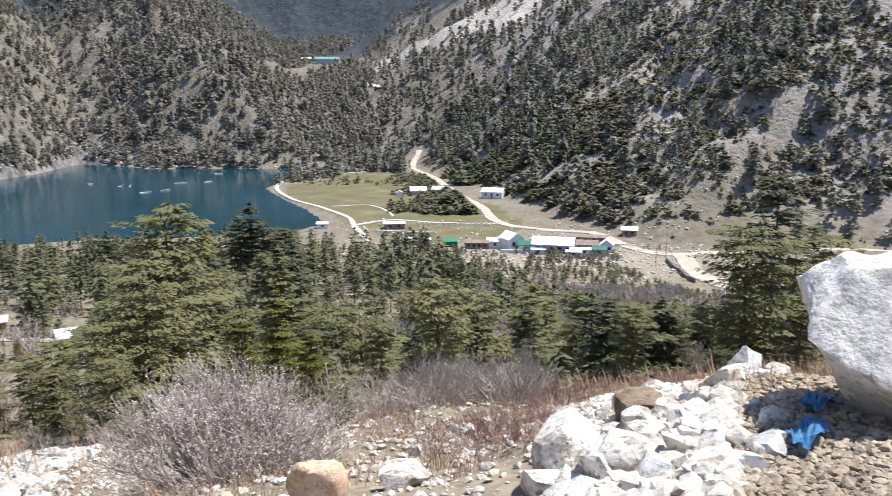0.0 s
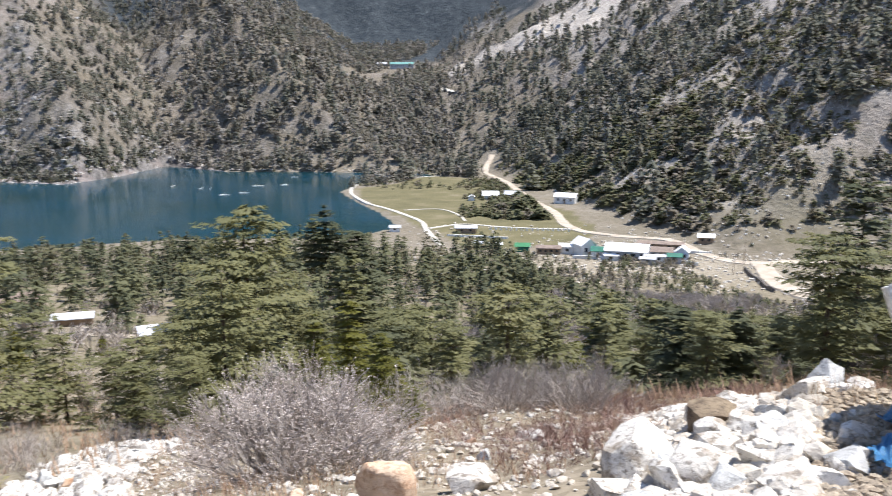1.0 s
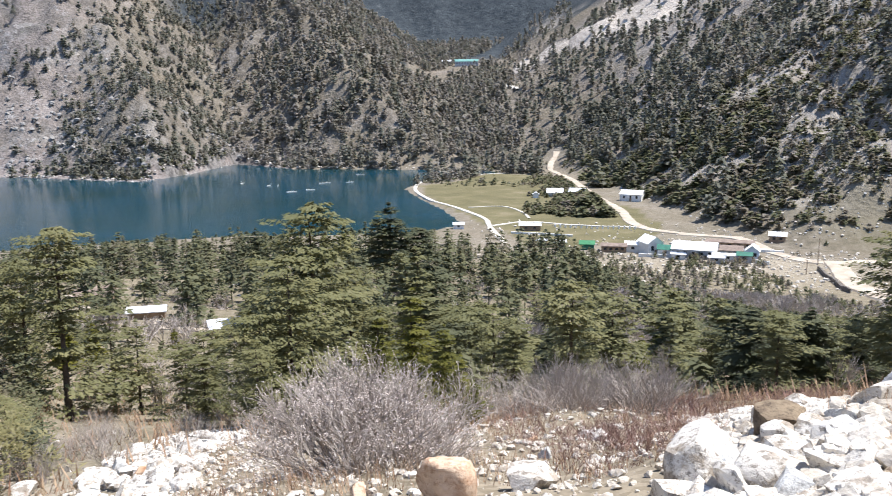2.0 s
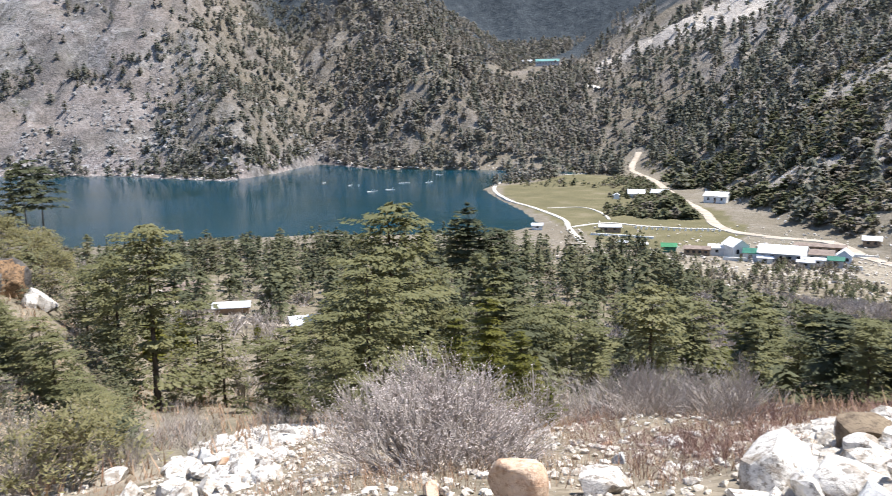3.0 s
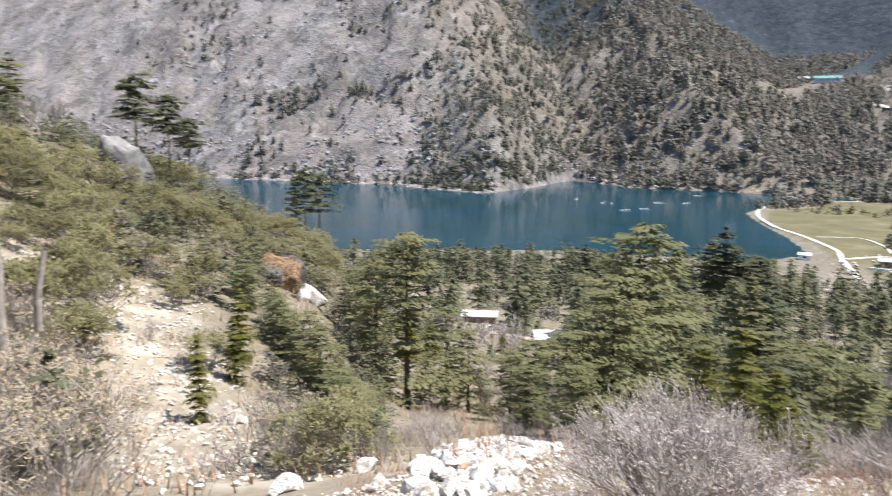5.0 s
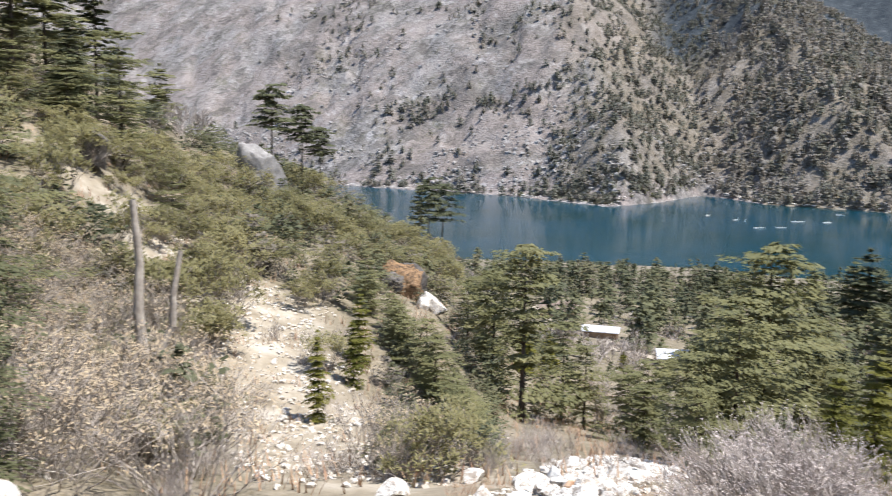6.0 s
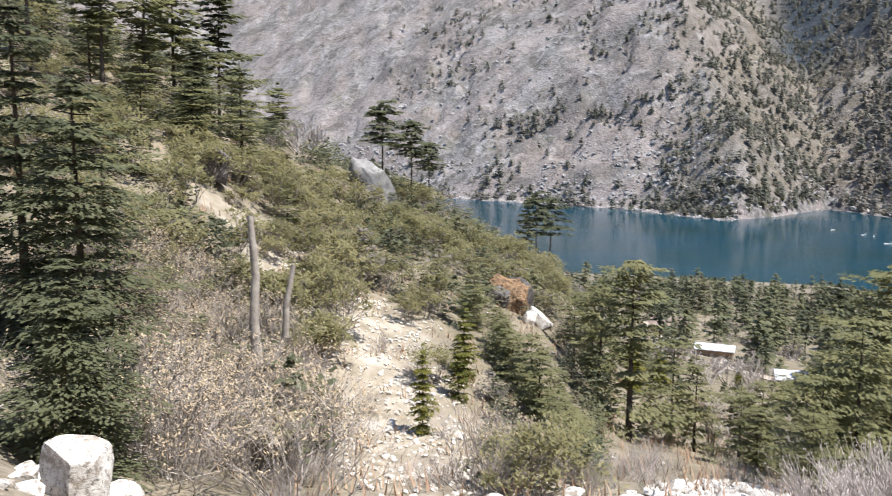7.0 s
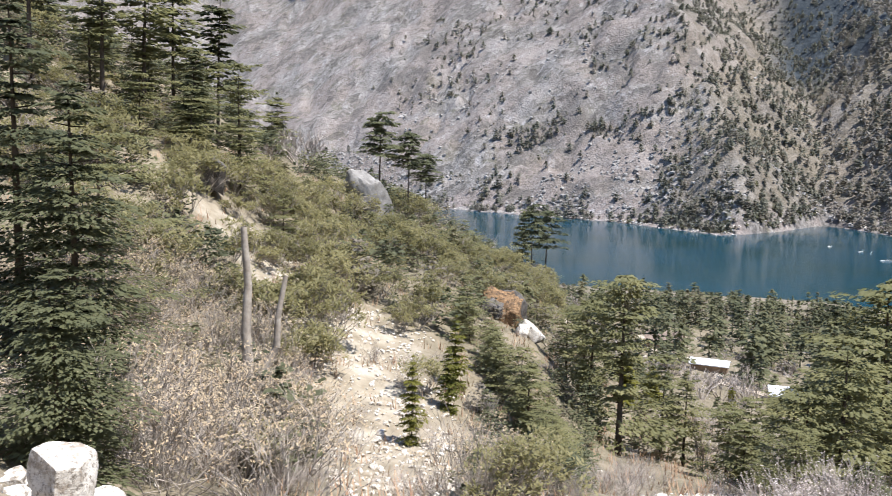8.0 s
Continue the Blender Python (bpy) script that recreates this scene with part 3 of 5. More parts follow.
def stem_mesh(seed, height, radius, lean=0.02, sides=7):
    """A tapered trunk, one skin from the root flare to the tip."""
    rng = random.Random(seed)
    bend = (rng.uniform(-lean, lean), rng.uniform(-lean, lean))
    verts, faces = [], []
    for k in range(7):
        f = k / 6
        r = radius * (1 - 0.88 * f) * (1.35 if k == 0 else 1)
        for j in range(sides):
            a = j * 6.2832 / sides
            verts.append((bend[0] * height * f * f + math.cos(a) * r, bend[1] * height * f * f + math.sin(a) * r, f * height - 0.5 * (k == 0)))
        if k:
            o = (k - 1) * sides
            faces += [(o + j, o + (j + 1) % sides, o + sides + (j + 1) % sides, o + sides + j) for j in range(sides)]
    return np.array(verts), np.array(faces)


def bough_mesh(seed, height, radius, boughs, reach, base=0.25):
    rng = random.Random(seed + 7)
    verts, faces = [], []
    for _ in range(boughs):
        z = height * rng.uniform(base, 0.92)
        a, L = rng.uniform(0, 6.283), reach * rng.uniform(0.3, 0.8) * (1.15 - z / height)
        tube(verts, faces, (0, 0, z), (math.cos(a) * L, math.sin(a) * L, z + rng.uniform(-0.05, 0.25) * L), radius * 0.16, 0.012)
    return np.array(verts), np.array(faces)


def twigs(seed, stems, height, spread, levels=3, forks=3, radius=0.014, curl=0.35, base=0.12, up=0.3):
    """A leafless shrub: stems that fork and fork again. Returns the sticks and the tips."""
    rng = random.Random(seed)
    verts, faces, tips = [], [], []

    def grow(p, d, length, rad, level):
        for _ in range(2):
            d = (d + Vector((rng.uniform(-curl, curl), rng.uniform(-curl, curl), rng.uniform(-curl * 0.6, curl) + up * 0.1))).normalized()
            q = p + d * length * 0.5
            tube(verts, faces, p, q, rad, rad * 0.88, 3 if level > 1 else 2)
            p, rad = q, rad * 0.88
        if level == 0:
            tips.append((p, d))
            return
        for _ in range(forks if rng.random() < 0.8 else forks - 1):
            e = (d + Vector((rng.uniform(-1, 1), rng.uniform(-1, 1), rng.uniform(-0.5, 0.9))) * 0.62).normalized()
            grow(p, e, length * rng.uniform(0.55, 0.9), rad * 0.8, level - 1)

    for _ in range(stems):
        a, s = rng.uniform(0, 6.283), rng.random() ** 0.6
        d = Vector((math.cos(a) * s * spread, math.sin(a) * s * spread, 1.0 - 0.45 * s)).normalized()
        p = Vector((math.cos(a) * base * s, math.sin(a) * base * s, -0.05))
        grow(p, d, height / (levels * 0.72 + 0.6) * rng.uniform(0.75, 1.15), radius * rng.uniform(0.6, 1.2), levels)
    return np.array(verts), np.array(faces), tips


def leaves(seed, tips, size, per, droop=0.2, length=2.2):
    """Rosettes of narrow leaves at the tips."""
    rng = random.Random(seed)
    verts, faces = [], []
    for p, d in tips:
        for _ in range(per):
            a = rng.uniform(0, 6.283)
            u = (Vector((math.cos(a), math.sin(a), rng.uniform(-0.2, 0.8) - droop)) + d * 0.5).normalized()
            w = u.cross(Vector((rng.uniform(-.3, .3), rng.uniform(-.3, .3), 1))).normalized()
            L = size * length * rng.uniform(0.7, 1.2)
            o = p + Vector((rng.uniform(-1, 1), rng.uniform(-1, 1), rng.uniform(-1, 1))) * size * 1.2
            i = len(verts)
            verts += [tuple(o), tuple(o + u * L * 0.5 + w * size * 0.4), tuple(o + u * L), tuple(o + u * L * 0.5 - w * size * 0.4)]
            faces.append((i, i + 1, i + 2, i + 3))
    return np.array(verts), np.array(faces)


def joined(name, protos, spots, scales, turns, picks, tints=None):
    """Copies of the given shapes, joined into one mesh."""
    vs, fs, ts, base = [], [], [], 0
    for k, (v, f) in enumerate(protos):
        m = np.where(picks == k)[0]
        if not len(m):
            continue
        c, s = np.cos(turns[m])[:, None], np.sin(turns[m])[:, None]
        x = (v[None, :, 0] * c - v[None, :, 1] * s) * scales[m][:, None] + spots[m][:, None, 0]
        y = (v[None, :, 0] * s + v[None, :, 1] * c) * scales[m][:, None] + spots[m][:, None, 1]
        z = v[None, :, 2] * scales[m][:, None] + spots[m][:, None, 2]
        vs.append(np.stack([x, y, z], -1).reshape(-1, 3))
        fs.append((f[None] + (np.arange(len(m)) * len(v))[:, None, None]).reshape(-1, 4) + base)
        base += len(m) * len(v)
        if tints is not None:
            ts.append(np.repeat(tints[m], len(v)))
    me = mesh_from(name, np.concatenate(vs), np.concatenate(fs))
    if tints is not None:
        attribute(me, "tint", np.concatenate(ts))
    return me


def merged(*pieces):
    vs, fs, base = [], [], 0
    for v, f in pieces:
        vs.append(v)
        fs.append(f + base)
        base += len(v)
    return np.concatenate(vs), np.concatenate(fs)


# ---- rocks: meshes ----
def ball(level):
    bm = bmesh.new()
    bmesh.ops.create_icosphere(bm, subdivisions=level, radius=1)
    v = np.array([k.co[:] for k in bm.verts])
    f = np.array([[k.index for k in p.verts] for p in bm.faces])
    bm.free()
    return v, f


BALLS = {k: ball(k) for k in (1, 2, 3, 4, 5)}


def rock_shape(seed, level=3, cuts=9, rough=0.06, depth=0.42, planes=()):
    """A broken stone: a ball cut flat by planes, with an uneven face. Unit radius."""
    rng = np.random.default_rng(seed)
    v, f = BALLS[level]
    v = v.copy()
    for _ in range(cuts + 5):
        n = rng.normal(size=3)
        n /= np.linalg.norm(n)
        over = v @ n - rng.uniform(depth, 0.9)
        v -= np.where(over > 0, over * 0.97, 0)[:, None] * n
    for nx, ny, nz, d in planes:
        n = np.array((nx, ny, nz)) / math.sqrt(nx * nx + ny * ny + nz * nz)
        over = v @ n - d
        v -= np.where(over > 0, over * 0.97, 0)[:, None] * n
    for scale, amp in ((2.2, rough), (5.5, rough * 0.45), (12.0, rough * 0.22)):
        o = rng.uniform(0, 50, 3)
        d = fbm(v[:, 0] * scale + o[0] + v[:, 2] * 1.7, v[:, 1] * scale + o[1] - v[:, 2] * scale * 0.8, 3, seed)
        v += v * (d * amp)[:, None]
    return v, f


def stone(name, label, seed, place, size, material, turn=0, level=3, cuts=9, rough=0.06, sink=0.25, group="", category="rock", lean=(0, 0), depth=0.42, planes=()):
    v, f = rock_shape(seed, level, cuts, rough, depth, planes)
    me = mesh_from(name, v * np.array(size) * 0.62, f, True)
    me.set_sharp_from_angle(angle=0.55)
    ob = part(name, me, material)
    ob.location = (place[0], place[1], place[2] + size[2] * (0.5 - sink))
    ob.rotation_euler = (radians(lean[0]), radians(lean[1]), radians(turn))
    return tagged(ob, label, category, group)


# ---- woods ----
NEAR = []


def tree_kind(name, label, seed, height, radius, leaf, boughs=22, **crown):
    """A kind of tree in two makes: fine needles for those close by, coarser for those farther off."""
    pair = []
    for grain, gap in ((0.28, 0.38), (0.50, 0.36), (0.85, 0.36)):
        root = thing(name, label, "tree", group="conifers on the hillside")
        part("trunk", mesh_from("trunk", *stem_mesh(seed, height * 0.93, radius, 0.03), True), BARK, root)
        limbs = mesh_from("branchwork", *bough_mesh(seed, height * 0.98, radius, boughs, crown["reach"]), True)
        tagged(part("branchwork", limbs, BARK, root), kind="stuff")
        made = dict(dict(thin=0.8, loose=0.3, hang=0.15, curl=0.45, across=3), **crown)
        made.update(size=crown["size"] * grain, fill=gap)
        part("crown", mesh_from("crown", *sprays(seed + 1, height, **made)), leaf, root)
        pair.append([root, height, False])
    NEAR.append(pair)


SPRUCE = dict(base=0.05, reach=0.29, layers=24, per=11, droop=0.20, flat=0.72, size=0.060, ragged=0.4)
HEMLOCK = dict(base=0.14, reach=0.36, layers=11, per=9, droop=0.06, flat=0.36, size=0.062, ragged=0.6, loose=0.6)
PINE = dict(base=0.36, reach=0.21, layers=12, per=8, droop=0.05, flat=0.38, size=0.056, ragged=0.5, loose=0.8)
BROAD = dict(base=0.16, reach=0.33, layers=13, per=10, droop=0.05, flat=0.26, size=0.058, ragged=0.5, loose=0.7, hang=0.25)
FLAT = dict(base=0.62, reach=0.27, layers=7, per=11, droop=0.10, flat=0.30, size=0.055, ragged=0.3, loose=1.1, hang=0.3)


def sized(kind, height, **other):
    got = {k: (v * height if k in ("base", "reach", "size") else v) for k, v in kind.items()}
    got.update(other)
    return got


for k in range(3):
    tree_kind("spruce_tree", "dense dark green spruce with drooping boughs", 100 + k, 10, 0.16, NEEDLES_DARK, **sized(SPRUCE, 10))
for k in range(4):
    tree_kind("hemlock_tree", "broad olive-green hemlock with layered flat boughs", 130 + k, 10, 0.19, NEEDLES, **sized(HEMLOCK, 10))
for k in range(3):
    tree_kind("pine_tree", "slim pine with an open layered crown", 150 + k, 10, 0.14, NEEDLES_DARK if k == 1 else NEEDLES, **sized(PINE, 10))
for k in range(2):
    tree_kind("flat_topped_pine", "flat-topped pine with a bare lower trunk", 170 + k, 10, 0.15, NEEDLES_DARK, **sized(FLAT, 10))
for k in range(2):
    tree_kind("young_fir", "young yellow-green fir with soft boughs", 180 + k, 4, 0.05, NEEDLES_YOUNG, 10, **sized(SPRUCE, 4, layers=14, size=0.28))

for k in range(3):
    tree_kind("old_hemlock", "old hemlock with a broad flat olive crown", 190 + k, 10, 0.24, NEEDLES, 34, **sized(BROAD, 10))


def plant(kind, az, r, height, turn=0, wide=1.0, sink=0.15):
    """A tree of a kind at an azimuth and distance from the path's start."""
    make = NEAR[kind][0 if r < 26 else 1 if r < 62 else 2]
    root, full, used = make
    x, y = polar(az, r)
    k = height / full
    m = pose(x, y, ground_at(x, y) - sink, 0, 0, turn)
    if not used:
        root.matrix_basis = m
        make[2], ob = True, root
    else:
        ob = copy_thing(root, m)
    ob.scale = (k * wide, k * wide, k)
    return ob


# trees that stand out: kind, azimuth, distance, height, turn, width
for row in [(14, 18.6, 45, 12.0, 10, 0.95), (15, 20.6, 41, 7.6, 60, 0.9), (15, 16.2, 50, 9.2, 120, 0.8), (14, 26.4, 33, 3.0, 0, 1.2), (15, 22.6, 29, 4.6, 30, 1.0), (16, 27.6, 37, 3.6, 90, 1.1), (4, 22.8, 25, 3.0, 20, 1.2), (12, 11.8, 21, 3.8, 0, 1.15), (13, 9.6, 18.5, 2.3, 40, 1.1), (12, 14.2, 24, 3.6, 80, 1.0), (0, -11.4, 38, 4.4, 0, 1.5), (1, -15.0, 38, 4.0, 50, 1.6),
            (2, -17.6, 40, 3.6, 90, 1.6), (0, -13.2, 43, 3.4, 200, 1.4), (8, -21.9, 46, 10.6, 0, 1.2), (3, -23.2, 50, 7.6, 120, 0.9), (1, -21.2, 48, 6.2, 60, 1.0), (5, -25.2, 52, 7.6, 30, 1.0), (9, -24.2, 55, 8.6, 70, 1.1),
            (10, 41.0, 98, 9.6, 0, 1.0), (7, 42.6, 104, 9.0, 30, 0.8), (16, 35.0, 40, 9.0, 70, 0.85), (15, 37.2, 44, 7.0, 20, 0.8), (9, 37.8, 48, 6.4, 20, 1.2),
            (0, 72.2, 18, 7.4, 0, 1.05), (1, 75.5, 20, 8.2, 40, 1.0), (2, 73.4, 13.0, 3.5, 80, 1.5), (1, 71.8, 15.5, 3.2, 10, 1.4), (4, 70.6, 24, 7.2, 100, 0.9), (8, 74.6, 52, 12, 20, 1.0), (7, 70.5, 56, 12, 0, 1.0), (9, 68.0, 58, 12.5, 60, 1.0),
            (5, 62.0, 56, 8.2, 0, 0.8), (0, 64.8, 54, 7.2, 30, 1.0), (7, 66.2, 62, 13, 90, 0.9), (8, 63.4, 66, 12.5, 10, 0.9), (10, 52.6, 75, 8.6, 60, 1.0), (11, 50.6, 77, 7.8, 0, 0.9), (11, 49.4, 80, 6.4, 0, 1.0),
            (10, 41.9, 86, 8.4, 120, 0.8), (6, 26.3, 40, 4.6, 0, 1.0), (3, 30.6, 42, 5.0, 40, 0.95), (5, 32.2, 46, 6.0, 200, 0.9), (4, 23.6, 38, 5.4, 10, 0.95),
            (7, 11.6, 88, 13.5, 0, 0.9), (8, 10.6, 92, 14, 60, 0.8), (9, 12.6, 95, 13, 80, 0.9), (8, 13.4, 190, 22, 0, 1.2), (7, 14.2, 195, 19, 0, 1.2), (8, 12.6, 200, 18, 0, 1.2), (11, 11.4, 205, 16, 0, 1.2), (9, 16.5, 210, 16, 0, 1.1), (7, 20.0, 215, 16, 0, 1.0), (8, 22.5, 225, 15, 0, 1.0),
            (12, 49.5, 26, 3.2, 10, 0.7), (12, 47.0, 30, 2.6, 60, 0.9), (13, 58.5, 24, 2.0, 60, 1.0), (12, 46.6, 33, 3.2, 60, 0.9), *[(3 + k % 4, 59 + 2.9 * k % 20, 46 + 7.3 * k % 60, 3.5 + 1.7 * k % 3.5, 40 * k, 1.0) for k in range(22)], (4, 39.0, 50, 4.6, 30, 1.0), (0, 16.9, 13.2, 1.5, 0, 1.6), (5, 20.4, 30, 6.6, 0, 1.0), (12, 8.4, 11.5, 1.25, 0, 1.1), (13, 7.4, 10.2, 0.8, 90, 1.3), *[(3 + k % 4, 37.5 + 2.3 * k % 9.5, 22 + 5.7 * k % 24, 1.4 + 0.7 * k % 1.4, 70 * k, 1.2) for k in range(20)]]:
    plant(*row)


def wood_density(x, y):
    """Chance of a tree at a place on the near hillside."""
    r, az = np.hypot(x, y), np.degrees(np.arctan2(-x, y))
    d = 0.55 + 1.0 * fbm(x / 28, y / 28, 3, 61)
    d = np.where((az > 40) & (r < 62), 0.5 * (zones(x, y)["soil"] < 0.15), d)
    d = np.where((az > 40.3) & (az < 45.8) & (r < 58), 0.0, d)
    d = np.where((az > 20) & (az < 34) & (r > 72) & (r < 150), 0.07, d)
    d = np.where(inside(x, y, [(-66, 150), (-50, 150), (-30, 128), (-36, 100), (-50, 84), (-62, 92), (-90, 130)]), 0.25, d)
    d = np.where((np.hypot((x - 55) / 62, (y - 292) / 42) < 1), 0.03, d)
    d = np.where((x > -45) & (y > 296), 0.04, d)
    d = np.where((az < -3) & (r > 165), d * 0.16, d)
    d = np.where((az < 8) & (r > 95) & (r < 165), d * 0.55, d)
    d = np.where((az > 5) & (r > 185), 0.25 + 0.5 * d, d)
    return d


def headroom(az, r):
    """The tallest tree that leaves the village and the shacks in sight."""
    drop = np.interp(az, [-33, -23, -20, -19, -12, -8, -3, 2, 23, 25, 31, 37], [0.06, 0.08, 0.14, 0.236, 0.236, 0.222, 0.205, 0.16, 0.15, 0.265, 0.25, 0.225])
    x, y = -np.sin(np.radians(az)) * r, np.cos(np.radians(az)) * r
    drop = np.where((az > 0) & (r > 128), np.minimum(drop, 0.15), drop)
    return 55 - r * drop - land(x, y)


def near_forest():
    rng = random.Random(5)
    count = 0
    while count < 200:
        az, r = rng.uniform(-33, 52), 29 + 96 * rng.random() ** 0.85
        x, y = polar(az, r)
        if rng.random() > float(wood_density(np.array([x]), np.array([y]))[0]) or (r < 36 and 5 < az < 30):
            continue
        room = float(headroom(np.array([az]), np.array([r]))[0])
        if room < 1.4:
            continue
        kind = rng.choice([0, 2, 3, 4, 5, 6, 14, 15, 16, 6, 15, 4, 7, 8, 9, 10, 12])
        plant(kind, az, r, min((3.0 + 4.2 * rng.random() ** 1.4) * (1.25 if r > 75 else 1), room), rng.uniform(0, 360), rng.uniform(1.0, 1.4))
        count += 1


near_forest()
for pair in NEAR:
    for root, full, used in pair:
        if not used:
            for ob in [*root.children, root]:
                bpy.data.objects.remove(ob)

MID = []
for k in range(3):
    MID.append(merged(sprays(200 + k, 10, **sized(SPRUCE, 10, layers=11, per=7, size=0.95, bare=0.1, ragged=0.5, hang=0.25, fill=0.42)), stem_mesh(200, 9.5, 0.14, 0.02, 4)))
    MID.append(merged(sprays(210 + k, 10, **sized(HEMLOCK, 10, layers=8, per=7, size=1.0, bare=0.1, reach=3.6, hang=0.2, fill=0.42)), stem_mesh(210, 9.5, 0.17, 0.02, 4)))
    MID.append(merged(sprays(225 + k, 10, **sized(FLAT, 10, layers=5, per=7, size=1.05, bare=0.1, hang=0.2, fill=0.4, base=4.6)), stem_mesh(225, 9.5, 0.17, 0.03, 4)))
    MID.append(merged(sprays(220 + k, 10, **sized(PINE, 10, layers=7, per=6, size=1.0, bare=0.1, hang=0.2, fill=0.4, base=4.2)), stem_mesh(220, 9.5, 0.15, 0.02, 4)))


def scatter(count, az0, az1, r0, r1, seed):
    rng = np.random.default_rng(seed)
    az = np.radians(rng.uniform(az0, az1, count))
    r = np.sqrt(rng.uniform(r0 * r0, r1 * r1, count))
    return -np.sin(az) * r, np.cos(az) * r, rng


def mid_forest():
    x, y, rng = scatter(4200, -34, 60, 110, 352, 6)
    z = land(x, y)
    keep = (z > 0.7) & (rng.random(len(x)) < wood_density(x, y)) & (headroom(np.degrees(np.arctan2(-x, y)), np.hypot(x, y)) > 2.6)
    x, y, z = x[keep], y[keep], z[keep]
    n = len(x)
    room = headroom(np.degrees(np.arctan2(-x, y)), np.hypot(x, y)) + np.where((np.degrees(np.arctan2(-x, y)) > 4) & (rng.random(n) < 0.3), 5.0 * rng.random(n), 0)
    size = np.minimum(0.42 + 0.75 * rng.random(n) ** 1.3, np.maximum(room / 10, 0.15))
    tint = np.clip(rng.normal(0.52, 0.22, n), 0, 0.84)
    me = joined("lakeside_forest", MID, np.stack([x, y, z - 0.2], 1), size, rng.uniform(0, 6.28, n), np.array([0, 4, 8, 1, 5, 9, 1, 5, 9, 2, 6, 10, 2, 6, 10, 3, 7, 11])[rng.integers(0, 18, n)], tint)
    tagged(part("lakeside_forest", me, FAR), "olive-green conifer forest running down to the lake", "forest", kind="stuff")


mid_forest()


def undergrowth():
    """Round leafless and evergreen shrubs between the trees."""
    xa, ya, rng = scatter(4600, -34, 60, 26, 350, 7)
    xb, yb, rng = scatter(2600, -24, 3, 130, 300, 9)
    x, y = np.concatenate([xa, xb]), np.concatenate([ya, yb])
    z = land(x, y)
    keep = (z > 0.6) & (rng.random(len(x)) < 0.55 + 0.9 * fbm(x / 20, y / 20, 3, 66)) & ~inside(x, y, [(-120, 540), (-40, 318), (30, 318), (60, 400), (0, 640)])
    az, r = np.degrees(np.arctan2(-x, y)), np.hypot(x, y)
    keep &= ~((az > 40) & (r < 60)) & ~inside(x, y, [(62, 300), (58, 265), (66, 222), (84, 200), (104, 208), (98, 300)])
    x, y, z = x[keep], y[keep], z[keep]
    n = len(x)
    shapes = [twigs(300 + k, 10, 2.2, 0.9, 2, 4, 0.045, 0.3, 0.3)[:2] for k in range(4)]
    bare = rng.random(n) < np.clip(0.5 + 1.3 * fbm(x / 25, y / 25, 3, 67), 0.1, 0.9)
    close = np.hypot(x, y) < 210
    half = [np.where(bare & close)[0], np.where(~(bare & close))[0]]
    i = half[0]
    me = joined("bare_undergrowth", shapes, np.stack([x, y, z], 1)[i], rng.uniform(0.35, 1.0, len(i)) * np.where(np.hypot(x[i], y[i]) > 75, 1.7, 1.0), rng.uniform(0, 6.28, len(i)), rng.integers(0, 4, len(i)))
    tagged(part("bare_undergrowth", me, GREY_TWIG), "grey leafless undergrowth between the trees", "undergrowth", kind="stuff")
    i = half[1]
    low = [sprays(320 + k, 2.4, base=0.2, reach=1.5, layers=5, per=6, droop=-0.1, flat=0.5, size=0.62, bare=0.0, fill=0.5, hang=0.4) for k in range(4)]
    hue = np.where(bare, rng.normal(0.96, 0.04, n), rng.normal(0.6, 0.15, n))
    me = joined("mixed_undergrowth", low, np.stack([x, y, z], 1)[i], rng.uniform(0.4, 1.0, len(i)), rng.uniform(0, 6.28, len(i)), rng.integers(0, 4, len(i)), np.clip(hue[i], 0, 1))
    tagged(part("mixed_undergrowth", me, FAR), "low olive and grey shrubs between the trees", "undergrowth", kind="stuff")


undergrowth()


def hillside_shrubs():
    x, y, rng = scatter(2600, 33, 82, 16, 110, 71)
    keep = (rng.random(len(x)) < 0.75 * (zones(x, y)["soil"] < 0.2)) & (fbm(x / 9, y / 9, 3, 72) > -0.12) & ((np.hypot(x, y) > 30) | (rng.random(len(x)) < 0.3))
    xb, yb, rng = scatter(170, 36, 45, 18, 42, 73)
    x, y = np.concatenate([x[keep], xb]), np.concatenate([y[keep], yb])
    z, n = land(x, y), len(x)
    shapes = [sprays(330 + k, 1.7, base=0.15, reach=1.0, layers=6, per=7, droop=-0.1, flat=0.45, size=0.18, bare=0.0, fill=0.6, hang=0.15, curl=0.9, ragged=0.6) for k in range(5)]
    me = joined("hillside_shrubs", shapes, np.stack([x, y, z - 0.05], 1), (0.35 + 1.25 * rng.random(n) ** 1.6) * np.where(np.arange(n) < n - 170, 1.0, 0.5), rng.uniform(0, 6.28, n), rng.integers(0, 5, n), np.clip(rng.normal(0.52, 0.28, n), 0, 1.0))
    tagged(part("hillside_shrubs", me, FAR), "low olive and yellowish shrubs covering the spur", "shrubs", kind="stuff")


hillside_shrubs()

LOW = []
for k in range(4):
    LOW.append(sprays(230 + k, 10, **sized(SPRUCE, 10, layers=7, per=5, size=1.7, bare=0.0, reach=2.9, fill=0.55, hang=0.35, flat=0.6, curl=0.9)))
    LOW.append(sprays(240 + k, 10, **sized(HEMLOCK, 10, layers=6, per=5, size=1.8, bare=0.0, reach=3.3, base=2.0, fill=0.55, hang=0.35, curl=0.9)))
ROUND = [sprays(250 + k, 6, base=1.0, reach=3.0, layers=6, per=6, droop=-0.1, flat=0.35, size=1.5, bare=0.0, fill=0.55, hang=0.3, curl=1.0) for k in range(4)]


